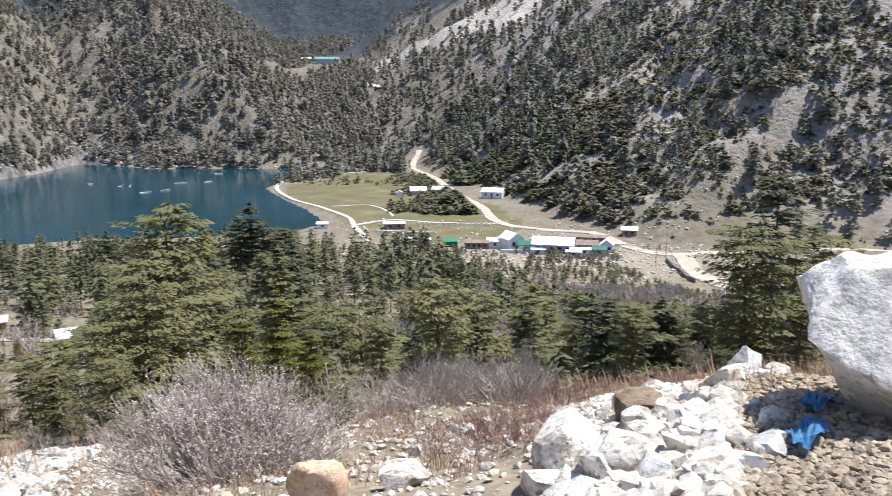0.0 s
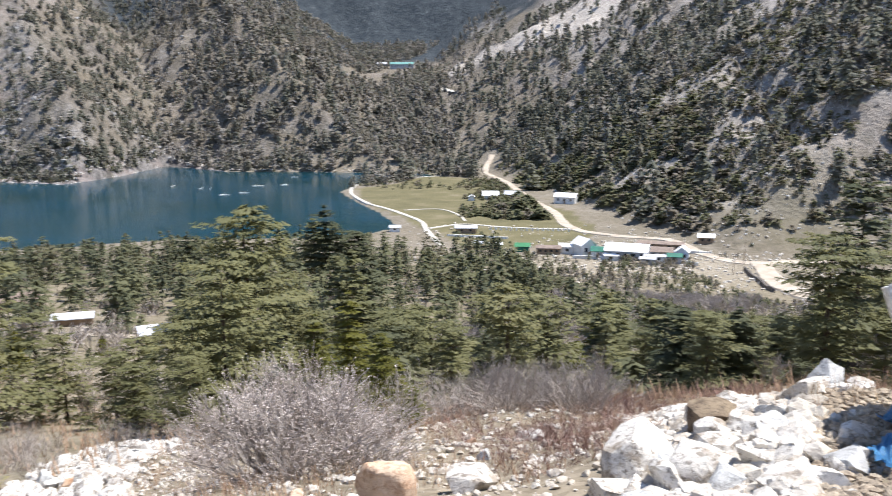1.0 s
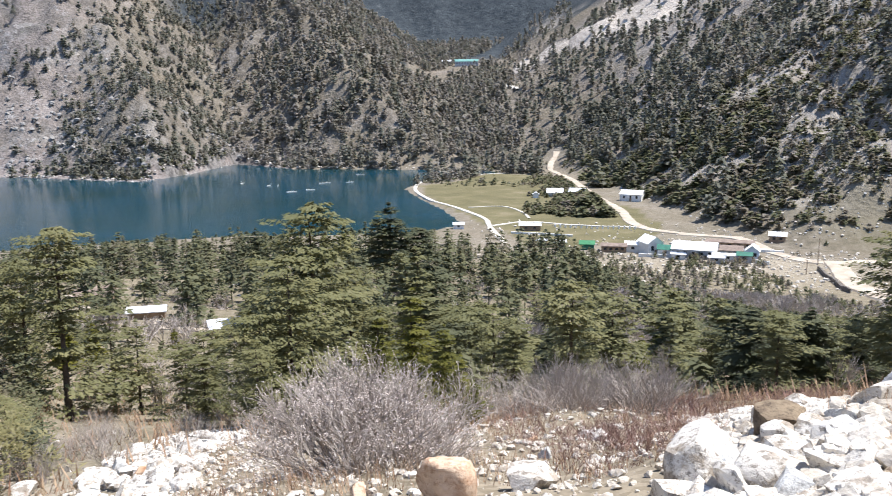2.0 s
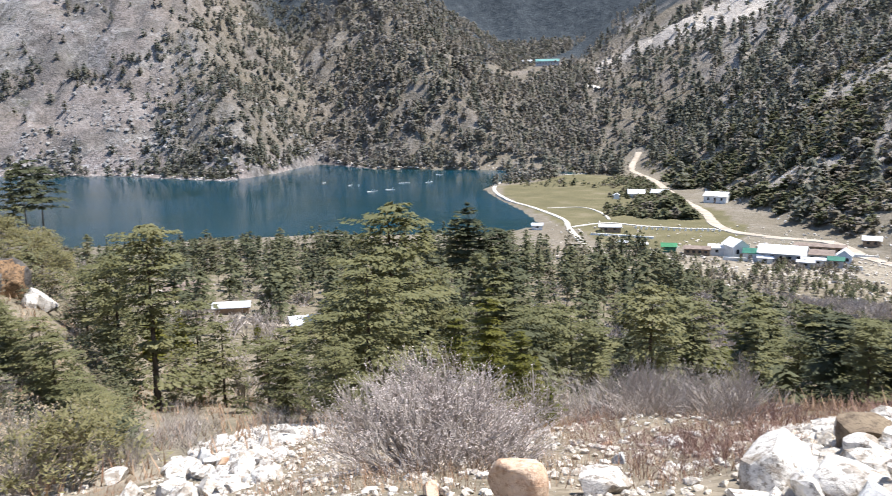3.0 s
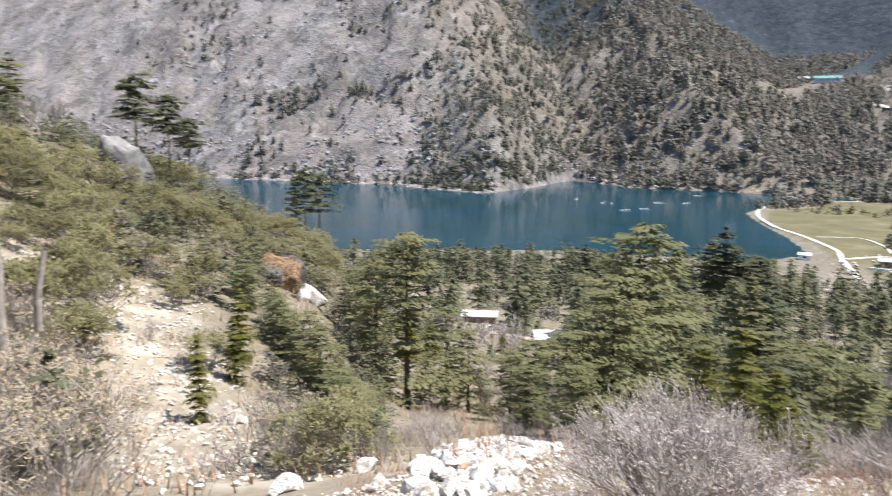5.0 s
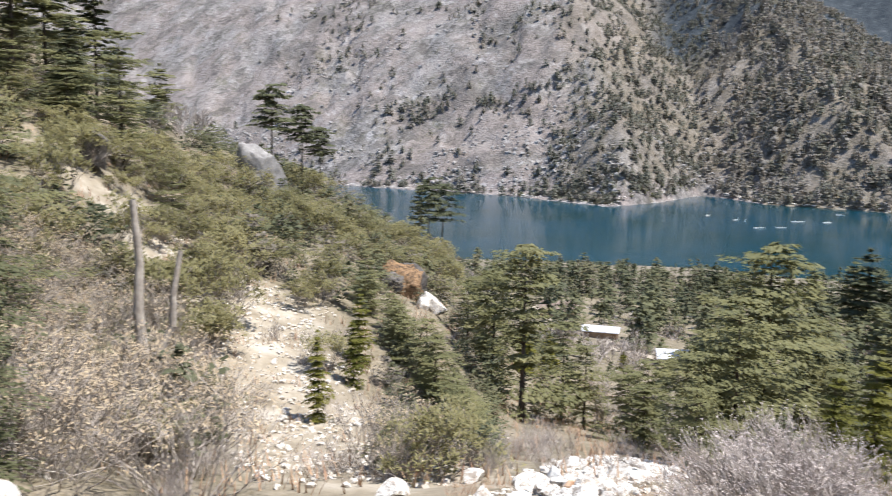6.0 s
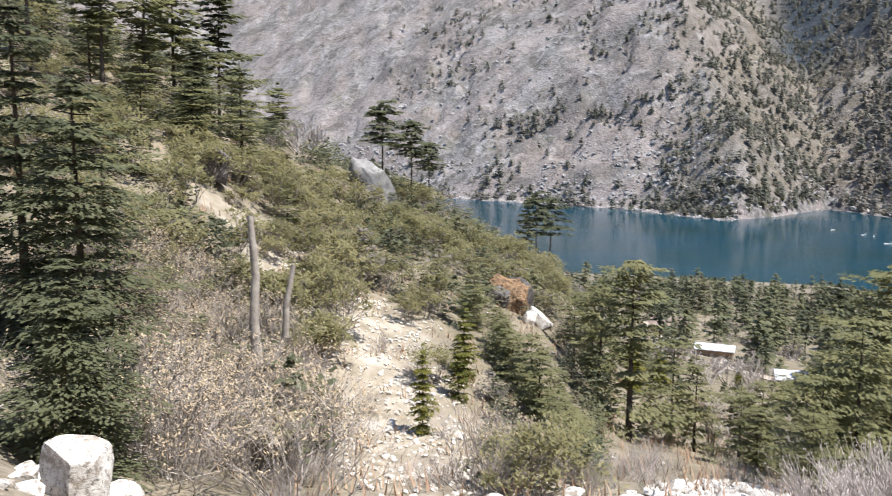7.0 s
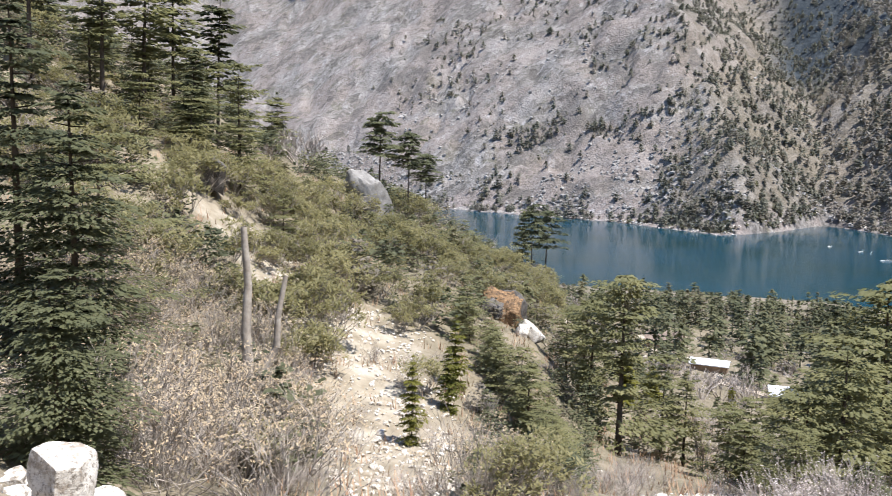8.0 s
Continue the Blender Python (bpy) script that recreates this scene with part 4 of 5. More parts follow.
TINY = [sprays(260 + k, 9, base=1.2, reach=2.9, layers=5, per=5, droop=0.0, flat=0.35 if k % 2 else 0.6, size=2.4, bare=0.0, fill=1.2, hang=0.4, curl=1.0) for k in range(6)]


def far_forest():
    xa, ya, rng = scatter(15000, -36, 60, 335, 800, 3)
    xb, yb, rng = scatter(18000, -12, 56, 800, 1350, 4)
    xc, yc, rng = scatter(6500, 1, 29, 1350, 1900, 2)
    # thickets on the bare mountain: middle, spread, number
    thickets = [(-626, 697, 20, 60), (-659, 672, 14, 22), (-560, 712, 12, 16), (-490, 748, 12, 18), (-510, 722, 10, 12), (-358, 606, 13, 34), (-385, 606, 11, 20), (-326, 618, 12, 24), (-510, 613, 18, 24), (-600, 600, 14, 16), (-381, 690, 26, 46), (-420, 760, 30, 50), (-470, 860, 34, 50), (-560, 830, 22, 24)]
    n = sum(k[3] for k in thickets)
    mid = np.repeat(np.array([k[:3] for k in thickets], float), [k[3] for k in thickets], 0)
    xt, yt = mid[:, 0] + rng.normal(0, 1, n) * mid[:, 2], mid[:, 1] + rng.normal(0, 0.8, n) * mid[:, 2]
    x, y = np.concatenate([xa, xb, xc, xt]), np.concatenate([ya, yb, yc, yt])
    extra = np.arange(len(x)) >= len(x) - n
    z = land(x, y)
    zone = zones(x, y)
    clump = fbm(x / 45, y / 45, 4, 55)
    az = np.degrees(np.arctan2(-x, y))
    wood = np.where(az > 22, 0.02 + np.clip(0.75 + 1.3 * clump, 0.2, 1) * smooth((37 - az) / 10) + 0.35 * (z < 9) + 0.30 * smooth((clump - 0.12) / 0.1) * smooth((54 - az) / 8), np.clip(0.75 + 0.6 * clump, 0.4, 0.95))
    # the right-hand mountain: two dense stands with a bare gully between, open stony slopes below
    lean = az + 6 * clump + 0.03 * (z - 60)
    right = np.where(lean > -10.5, np.clip(0.52 * smooth((z - 12) / 14), 0.10, 0.52), np.where(lean > -16, np.where(z > 55, 0.05, 0.22), np.where(lean > -22.5, np.where(z > 62, 0.52, 0.10), np.where(z > 75, 0.05, 0.24))))
    wood = np.where((x > 0) & (y < 760) & (az < 1), right, wood)
    wood = np.where((y > 780) & (x > -60 - 0.14 * (y - 780)) & (z > 55 + 0.635 * x - 20), 0.22, wood)
    wood = np.where((zone["pale"] > 0.55) & (y > 900), 0.03, wood)
    wood = np.where((y > 1050) & (np.abs(x + 203 + (y - 1452) * -0.14) < 26), 0.0, wood)
    road = away(x, y, [(-24, 748), (-27, 690), (-9, 600), (5, 502), (18, 430), (23, 378), (63, 345), (152, 305)]) < np.where(y > 560, 13, 7)
    wood = np.where((zone["turf"] > 0.3) | (np.hypot((x - 50) / 75, (y - 320) / 45) < 1) | road, 0.0, wood)
    keep = (z > np.where(y > 540, 0.5, 1.6)) & ((rng.random(len(x)) < wood) | extra) & (np.hypot(x, y) > 345)
    x, y, z, az = x[keep], y[keep], z[keep], az[keep]
    n = len(x)
    brown = (az > 17) | (x > 20) & (rng.random(n) < 0.4) | (rng.random(n) < np.where(x < -40, 0.7, 0.25))
    picks = np.where(brown & (rng.random(n) < np.where(az > 21, 0.95, 0.8)), 8 + rng.integers(0, 4, n), rng.integers(0, 8, n))
    size = (0.6 + 1.05 * rng.random(n) ** 1.2) * np.where(az > 24, 0.85, np.where(az < 0, 1.12, 1.0))
    tint = np.clip(np.where(az > 24, rng.normal(0.55, 0.25, n), rng.normal(0.5, 0.2, n) + np.where(brown, 0.28, 0) + 0.12 * (x < -60)), 0, 1)
    picks = np.where((np.hypot(x, y) > 790) & (az < 22), 12 + rng.integers(0, 6, n), picks)
    me = joined("far_forest", LOW + ROUND + TINY, np.stack([x, y, z - 0.3], 1), size, rng.uniform(0, 6.28, n), picks, tint)
    tagged(part("far_forest", me, FAR_BROWN), "distant conifers and brown trees on the mountain sides", "forest", kind="stuff")
    # scrub on the slopes and round the meadow
    xa, ya, rng = scatter(9000, -36, 45, 335, 760, 8)
    xb, yb = rng.uniform(-32, 26, 900), rng.uniform(395, 600, 900)
    xc, yc, rng = scatter(9000, -33, 2, 330, 620, 81)
    xd, yd = rng.uniform(-350, -312, 500), rng.uniform(575, 740, 500)
    x, y = np.concatenate([xa, xb, xc, xd]), np.concatenate([ya, yb, yc, yd])
    z = land(x, y)
    patch = fbm(x / 25, y / 25, 3, 57)
    inner = inside(x, y, [(-28, 402), (-34, 470), (-22, 560), (-30, 600), (-6, 620), (-2, 520), (12, 440), (18, 398)])
    road = away(x, y, [(-24, 748), (-27, 690), (-9, 600), (5, 502), (18, 430), (23, 378), (63, 345), (152, 305)]) < 6
    keep = ((z > np.where(y > 540, 0.5, 2.2)) & (patch > np.where(x > 40, -0.35, -0.1)) & (y > 330) | inner & (patch > -0.25)) & ~road
    keep &= (np.degrees(np.arctan2(-x, y)) < 24) | (rng.random(len(x)) < np.where(z < 12, 0.9, 0.35))
    x, y, z = x[keep], y[keep], z[keep]
    n = len(x)
    me = joined("mountain_scrub", [sprays(270 + k, 2.2, base=0.2, reach=2.0, layers=3, per=5, droop=-0.1, flat=0.4, size=1.5, bare=0.0, fill=0.6) for k in range(4)], np.stack([x, y, z - 0.1], 1),
                (0.35 + 1.1 * rng.random(n) ** 1.5) * np.where((x > -2) & (z < 60) & (np.degrees(np.arctan2(-x, y)) > -12), 1.6, 1.0), rng.uniform(0, 6.28, n), rng.integers(0, 4, n), np.clip(rng.normal(0.66, 0.2, n) + 0.12 * (np.degrees(np.arctan2(-x, y)) < -9), 0, 1))
    tagged(part("mountain_scrub", me, FAR), "olive and brown scrub on the lower slopes", "scrub", kind="stuff")


far_forest()


# ---- stones in the foreground ----
def spot(az, r, lift=0.0):
    x, y = polar(az, r)
    return x, y, ground_at(x, y) + lift


stone("orange_boulder", "rounded orange-tan boulder among white stones", 1, spot(9.4, 5.2), (0.35, 0.31, 0.40), ORANGE_STONE, 20, 4, 5, 0.06, depth=0.5)
stone("white_boulder", "large rounded white boulder with dark stains", 2, spot(-9.2, 4.9), (0.45, 0.39, 0.48), WHITE_STONE, 40, 4, 5, 0.08, depth=0.52)
stone("white_slab", "broad white rock with brown lichen", 3, spot(-12.9, 4.7), (0.50, 0.42, 0.34), WHITE_STONE, 70, 4, 8, 0.05)
stone("white_slab", "low bright white rock", 4, spot(3.4, 5.3), (0.38, 0.30, 0.26), WHITE_STONE, 10, 4, 8, 0.05)
stone("brown_boulder", "brown earthy boulder behind the white rocks", 5, spot(-13.3, 5.7), (0.46, 0.34, 0.30), BROWN_STONE, 30, 4, 8, 0.12)
stone("standing_rock", "upright grey-white rock on the gravel bank", 6, spot(-20.6, 9.0), (0.40, 0.34, 0.62), GREY_STONE, 15, 4, 9, 0.07, 0.15)
stone("grey_boulder", "huge pale grey boulder with an overhanging dark side", 7, spot(-28.6, 5.3), (1.15, 1.12, 1.24), BOULDER, 0, 5, 0, 0.09, 0.12, depth=0.85,
      planes=[(-0.85, 0.33, -0.42, 0.44), (-0.2, -0.85, 0.5, 0.52), (-0.12, -0.1, 0.98, 0.60), (-0.75, 0.0, 0.66, 0.64), (-0.1, 0.5, 0.8, 0.62), (-0.95, 0.25, 0.1, 0.64), (-0.6, -0.3, -0.75, 0.52)])
stone("white_boulder", "flat-topped white boulder below a spruce", 8, spot(73.0, 6.7), (0.60, 0.56, 0.66), WHITE_STONE, 0, 4, 0, 0.04, 0.1, depth=0.75,
      planes=[(0.2, 0.15, 1, 0.42), (0.75, 0.1, -0.1, 0.45), (0.2, -0.9, 0.05, 0.5), (0.6, 0.7, 0.1, 0.5)])
stone("white_boulder", "stained white boulder beside a larger one", 9, spot(70.6, 7.4), (0.40, 0.36, 0.36), WHITE_STONE, 80, 4, 9, 0.06)
stone("white_boulder", "smooth white boulder at the head of the stream bed", 10, spot(33.8, 13.4), (0.55, 0.45, 0.32), WHITE_STONE, 60, 4, 8, 0.04)
stone("dark_rock", "dark rounded rock standing out of the slope", 11, spot(63.6, 48), (2.0, 1.8, 2.5), DARK_STONE, 0, 4, 9, 0.14, 0.0, depth=0.4)
stone("rock_slab", "pale grey leaning rock face among shrubs", 12, spot(52.9, 66), (3.6, 2.8, 5.4), SCREE_STONE, 30, 5, 12, 0.16, 0.12, lean=(8, -22), depth=0.34)
stone("white_boulder", "white block of rock below the orange bank", 13, spot(41.6, 51), (1.7, 1.4, 1.7), WHITE_STONE, 10, 4, 8, 0.06)
stone("orange_bank", "broken orange rock bank, its hollow's shade painted near-black", 14, spot(43.6, 53.5), (2.6, 1.8, 2.4), RUST_STONE, 25, 5, 8, 0.36, 0.25, depth=0.5)
stone("orange_rock", "rusty orange broken rock in the bank", 17, spot(42.7, 52.2), (1.5, 1.2, 1.4), RUST_STONE, 70, 4, 9, 0.25)
# dark stone added in place of the shade in the bank's hollow
stone("dark_rock", "dark rock standing for the shaded hollow of the orange bank", 18, spot(44.3, 52.4), (1.4, 1.2, 1.7), DARK_STONE, 20, 4, 9, 0.25)
stone("white_boulder", "white broken block fallen from the bank", 19, spot(42.2, 50.4), (1.2, 1.0, 0.9), WHITE_STONE, 50, 4, 9, 0.12)
stone("dark_rock", "dark jagged rock over the orange bank", 15, spot(43.0, 55.5), (2.6, 2.0, 2.4), DARK_STONE, 70, 4, 11, 0.14, 0.1)
stone("dark_rock", "dark stump-like rock at the edge of the bare slope", 16, spot(53.0, 43), (0.6, 0.5, 1.1), DARK_STONE, 70, 3, 9, 0.12, 0.15)

ROCKS = {}
for k in range(14):
    v, f = rock_shape(40 + k, 3, 11 + k % 5, 0.045, 0.30 + 0.04 * (k % 3))
    ROCKS[k] = mesh_from("white_rock", v * np.array((0.62 + 0.05 * (k % 5), 0.46 + 0.05 * (k % 4), 0.36 + 0.06 * (k % 3))), f, True)
    ROCKS[k].set_sharp_from_angle(angle=0.30)
    ROCKS[k].materials.append(WHITE_STONE)


def rock_copy(az, r, size, rng, material, label, sink=0.2):
    x, y, z = spot(az, r)
    ob = new("white_rock", ROCKS[rng.randrange(7) if size > 0.3 and r < 16 else rng.randrange(7, 14)])
    ob.material_slots[0].link = "OBJECT"
    ob.material_slots[0].material = material
    ob.location = (x, y, z + size * (0.3 - sink))
    ob.rotation_euler = (rng.uniform(-0.5, 0.5), rng.uniform(-0.5, 0.5), rng.uniform(0, 6.28))
    ob.scale = (size, size, size * rng.uniform(0.8, 1.2))
    tagged(ob, label, "rock", "loose rocks on the slope")


def rock_fields():
    rng = random.Random(8)
    pale = [WHITE_STONE] * 6 + [GREY_STONE] * 2 + [ORANGE_STONE, BROWN_STONE]
    for _ in range(190):        # bank on the right
        az = -23 + 16.5 * rng.random() ** 1.2
        r = rng.uniform(4.0, max(4.9, 5.0 + 0.46 * (-az - 10)))
        rock_copy(az, r, (0.06 + 0.36 * rng.random() ** 2.6) * (0.85 if r > 9 else 1), rng, rng.choice(pale[:8]), "angular white rock in a rubble bank")
    for _ in range(26):         # foot of the bush and the stream bed
        az, r = rng.uniform(-4, 33), rng.uniform(4.7, 9)
        rock_copy(az, r, rng.uniform(0.08, 0.30), rng, rng.choice(pale), "small pale rock among dry stems")
    for _ in range(24):         # washed-out patch
        az, r = rng.gauss(27.5, 2.0), rng.uniform(14, 23)
        rock_copy(az, r, rng.uniform(0.2, 0.75), rng, rng.choice(pale[:8]), "bright white rock in a washed-out gully")
    for _ in range(18):
        az, r = rng.gauss(34.5, 3.0), rng.uniform(9, 24)
        rock_copy(az, r, rng.uniform(0.15, 0.6), rng, rng.choice(pale), "white rock in a shallow stream bed")
    for _ in range(8):
        az, r = rng.gauss(68, 2.0), rng.uniform(20, 26)
        rock_copy(az, r, rng.uniform(0.2, 0.6), rng, WHITE_STONE, "white rock on the shrubby slope")
    for _ in range(24):
        az, r = rng.uniform(67, 80), rng.uniform(5.5, 16)
        rock_copy(az, r, rng.uniform(0.12, 0.5), rng, WHITE_STONE, "white rock beside the large boulder")
    for _ in range(10):
        az, r = rng.uniform(42, 58), rng.uniform(13, 46)
        rock_copy(az, r, rng.uniform(0.2, 0.7), rng, WHITE_STONE, "white rock on the bare yellow slope")


rock_fields()

SHARDS = []
for k in range(6):
    v, f = rock_shape(70 + k, 1, 6, 0.12)
    SHARDS.append((v * np.array((0.5, 0.42, 0.32)), np.concatenate([f, f[:, 2:]], 1)))


def shard_mesh(name, x, y, size, rng, lift=0.15):
    n = len(x)
    shapes = SHARDS
    vs, fs, base = [], [], 0
    z = land(x, y)
    pick, turn = rng.integers(0, len(shapes), n), rng.uniform(0, 6.28, n)
    for k, (v, f) in enumerate(shapes):
        m = np.where(pick == k)[0]
        c, s = np.cos(turn[m])[:, None], np.sin(turn[m])[:, None]
        px = (v[None, :, 0] * c - v[None, :, 1] * s) * size[m][:, None] + x[m][:, None]
        py = (v[None, :, 0] * s + v[None, :, 1] * c) * size[m][:, None] + y[m][:, None]
        pz = v[None, :, 2] * size[m][:, None] + z[m][:, None] + lift * size[m][:, None]
        vs.append(np.stack([px, py, pz], -1).reshape(-1, 3))
        fs.append((f[None, :, :3] + (np.arange(len(m)) * len(v))[:, None, None]).reshape(-1, 3) + base)
        base += len(m) * len(v)
    return mesh_from(name, np.concatenate(vs), np.concatenate(fs))


def gravel():
    x, y, rng = scatter(13500, -38, 50, 2.6, 12.5, 12)
    az, r = np.degrees(np.arctan2(-x, y)), np.hypot(x, y)
    keep = (rng.random(len(x)) < np.where(az < -4, 0.85, 0.8))
    x, y = x[keep], y[keep]
    xb, yb, rng = scatter(3600, -23, -8, 3.6, 8.5, 17)
    size = np.concatenate([0.018 + 0.12 * rng.random(len(x)) ** 2.5, 0.05 + 0.22 * rng.random(len(xb)) ** 2])
    x, y = np.concatenate([x, xb]), np.concatenate([y, yb])
    bank = np.degrees(np.arctan2(-x, y)) < -20.5
    me = shard_mesh("gravel", x[~bank], y[~bank], size[~bank], rng)
    tagged(part("gravel", me, GRAVEL), "pale broken stones and grit on the slope", "gravel", kind="stuff")
    xb, yb, rng = scatter(13000, -40, -20, 3, 8.5, 18)
    x, y, size = np.concatenate([x[bank], xb]), np.concatenate([y[bank], yb]), np.concatenate([size[bank] * 0.45, 0.018 + 0.085 * rng.random(len(xb)) ** 2.5])
    me = shard_mesh("brown_gravel", x, y, size, rng)
    tagged(part("brown_gravel", me, BROWN_GRAVEL), "tawny gravel of a roadside bank", "gravel", kind="stuff")
    x, y, rng = scatter(9000, 40, 62, 15, 48, 13)
    soil = zones(x, y)["soil"]
    keep = rng.random(len(x)) < soil * 0.5
    x, y = x[keep], y[keep]
    me = shard_mesh("rubble", x, y, rng.uniform(0.05, 0.3, len(x)), rng)
    tagged(part("rubble", me, GRAVEL), "yellowish rubble in the bare gully", "rubble", kind="stuff")
    # washed-out white stones below the bush
    x, y, rng = scatter(6000, 22, 38, 9, 26, 19)
    az, r = np.degrees(np.arctan2(-x, y)), np.hypot(x, y)
    keep = rng.random(len(x)) < np.exp(-((az - 28 - 0.35 * (18 - r)) / 2.6) ** 2)
    x, y = x[keep], y[keep]
    me = shard_mesh("white_rubble", x, y, 0.07 + 0.42 * rng.random(len(x)) ** 2.5, rng)
    tagged(part("white_rubble", me, WHITE_STONE), "bright white rubble in a washed-out gully", "rubble", kind="stuff")
    # blocks of the great scree across the lake, and on the right-hand slope
    x, y, rng = scatter(60000, 22, 60, 560, 1150, 14)
    z = land(x, y)
    keep = (z > 1.0) & (rng.random(len(x)) < np.clip(0.8 - z / 90, 0.05, 0.7)) & (fbm(x / 60, y / 60, 4, 88) > -0.02)
    x, y = x[keep], y[keep]
    me = shard_mesh("scree_blocks", x, y, 1.2 + 6.5 * rng.random(len(x)) ** 3.0, rng, 0.12)
    tagged(part("scree_blocks", me, SCREE_STONE), "grey tumbled blocks of a scree slope", "scree", kind="stuff")
    x, y, rng = scatter(9000, -40, -2, 320, 640, 15)
    z = land(x, y)
    keep = (z > 1.5) & (fbm(x / 45, y / 45, 3, 89) > -0.2)
    x, y = x[keep], y[keep]
    me = shard_mesh("hillside_stones", x, y, 0.35 + 1.7 * rng.random(len(x)) ** 3, rng, 0.1)
    tagged(part("hillside_stones", me, GREY_STONE), "scattered grey stones on the mountain side", "stones", kind="stuff")
    # pale drift stones along the far shore
    t = np.random.default_rng(16)
    xs, ys = [], []
    line = [(-85, 682), (-172, 698), (-248, 695), (-330, 766), (-320, 640), (-325, 568), (-442, 597), (-568, 578), (-760, 563)]
    for (x0, y0), (x1, y1) in zip(line, line[1:]):
        u = t.random(75)
        xs.append(x0 + (x1 - x0) * u + t.normal(0, 4, 75))
        ys.append(y0 + (y1 - y0) * u + t.normal(0, 2.5, 75))
    x, y = np.concatenate(xs), np.concatenate(ys)
    me = shard_mesh("shore_stones", x, y, 0.8 + 2.6 * t.random(len(x)) ** 2, t, 0.3)
    tagged(part("shore_stones", me, WHITE_STONE), "white stones and driftwood along the shore", "stones", kind="stuff")


gravel()


# ---- shrubs ----
def shrub(name, label, seed, place, twig_kw, wood, tip=None, turn=0, group=""):
    v, f, tips = twigs(seed, **twig_kw)
    root = thing(name, label, "shrub", place, turn, group)
    tagged(part("branchwork", mesh_from("branchwork", v, f), wood, root), kind="stuff")
    if tip:
        part(tip[0], mesh_from(tip[0], *leaves(seed, tips, *tip[2:])), tip[1], root)
    return root


shrub("bare_bush", "large leafless grey bush with pinkish buds", 1, spot(15.2, 7.3, -0.1), dict(stems=120, height=1.05, spread=1.35, levels=3, forks=4, radius=0.011, curl=0.34, base=0.3), GREY_TWIG,
      ("bud_growth", BUD, 0.010, 3, 0, 1.3))


def copies(first, spots, rng, low, high, lift=-0.05):
    used = False
    for az, r in spots:
        x, y, z = spot(az, r, lift)
        m = pose(x, y, z, 0, 0, rng.uniform(0, 360))
        if used:
            ob = copy_thing(first, m)
        else:
            first.matrix_basis, ob, used = m, first, True
        k = rng.uniform(low, high)
        ob.scale = (k, k, k * rng.uniform(0.85, 1.1))


def shrubs():
    rng = random.Random(21)
    red = [shrub("red_shrub", "low thicket of red-brown leafless stems", 30 + k, (0, 0, 0), dict(stems=20, height=0.55, spread=0.8, levels=2, forks=3, radius=0.007, curl=0.22, base=0.32), RED_TWIG, group="red shrubs") for k in range(3)]
    spots = [(rng.uniform(-27, -3), rng.uniform(10.5, 17)) for _ in range(44)] + [(rng.uniform(-16, 7), rng.uniform(7.5, 11)) for _ in range(34)] + [(rng.uniform(-9, 1), rng.uniform(5.8, 9.5)) for _ in range(34)]
    for k in range(3):
        copies(red[k], spots[k::3], rng, 0.3, 0.58)
    grey = [shrub("grey_shrub", "leafless grey shrub with fine twigs", 40 + k, (0, 0, 0), dict(stems=26, height=1.1, spread=0.9, levels=3, forks=3, radius=0.010, curl=0.28, base=0.25), GREY_TWIG, group="grey shrubs") for k in range(3)]
    spots = [(rng.uniform(-6, 9), rng.uniform(9.5, 15)) for _ in range(20)] + [(rng.uniform(20, 40), rng.uniform(14, 30)) for _ in range(13)] + [(rng.uniform(44, 58), rng.uniform(14, 40)) for _ in range(16)] + [(rng.uniform(57, 70), rng.uniform(12, 26)) for _ in range(16)]
    for k in range(3):
        copies(grey[k], spots[k::3], rng, 0.6, 0.95)
    brown = [shrub("brown_shrub", "tangled leafless brown shrub", 50 + k, (0, 0, 0), dict(stems=26, height=2.1, spread=0.95, levels=3, forks=3, radius=0.016, curl=0.34, base=0.5), BROWN_TWIG, ("dry_foliage", DRY_LEAF, 0.035, 2, 0.2), group="brown shrubs") for k in range(3)]
    spots = [(rng.uniform(57, 72), rng.uniform(13, 33)) for _ in range(26)] + [(rng.uniform(40, 45), rng.uniform(14, 20)) for _ in range(2)] + [(rng.uniform(68, 80), rng.uniform(20, 40)) for _ in range(16)] + [(rng.uniform(57, 66), rng.uniform(14, 22)) for _ in range(8)]
    for k in range(3):
        copies(brown[k], spots[k::3], rng, 0.7, 1.3)
    leafy = [shrub("rhododendron", "leafy yellow-green rhododendron shrub", 60 + k, (0, 0, 0), dict(stems=14, height=1.5, spread=0.9, levels=3, forks=3, radius=0.016, curl=0.3, base=0.2), BROWN_TWIG, ("foliage", RHODO, 0.075, 4, 0.15), group="rhododendrons") for k in range(4)]
    spots = [(rng.uniform(47, 76), rng.uniform(30, 66)) for _ in range(110)] + [(rng.uniform(40, 52), rng.uniform(56, 90)) for _ in range(60)] + [(rng.uniform(41, 43), rng.uniform(15, 18)) for _ in range(2)] + [(rng.uniform(57, 62), rng.uniform(16, 24)) for _ in range(2)]
    for k in range(4):
        copies(leafy[k], spots[k::4], rng, 0.75, 1.7)


shrubs()


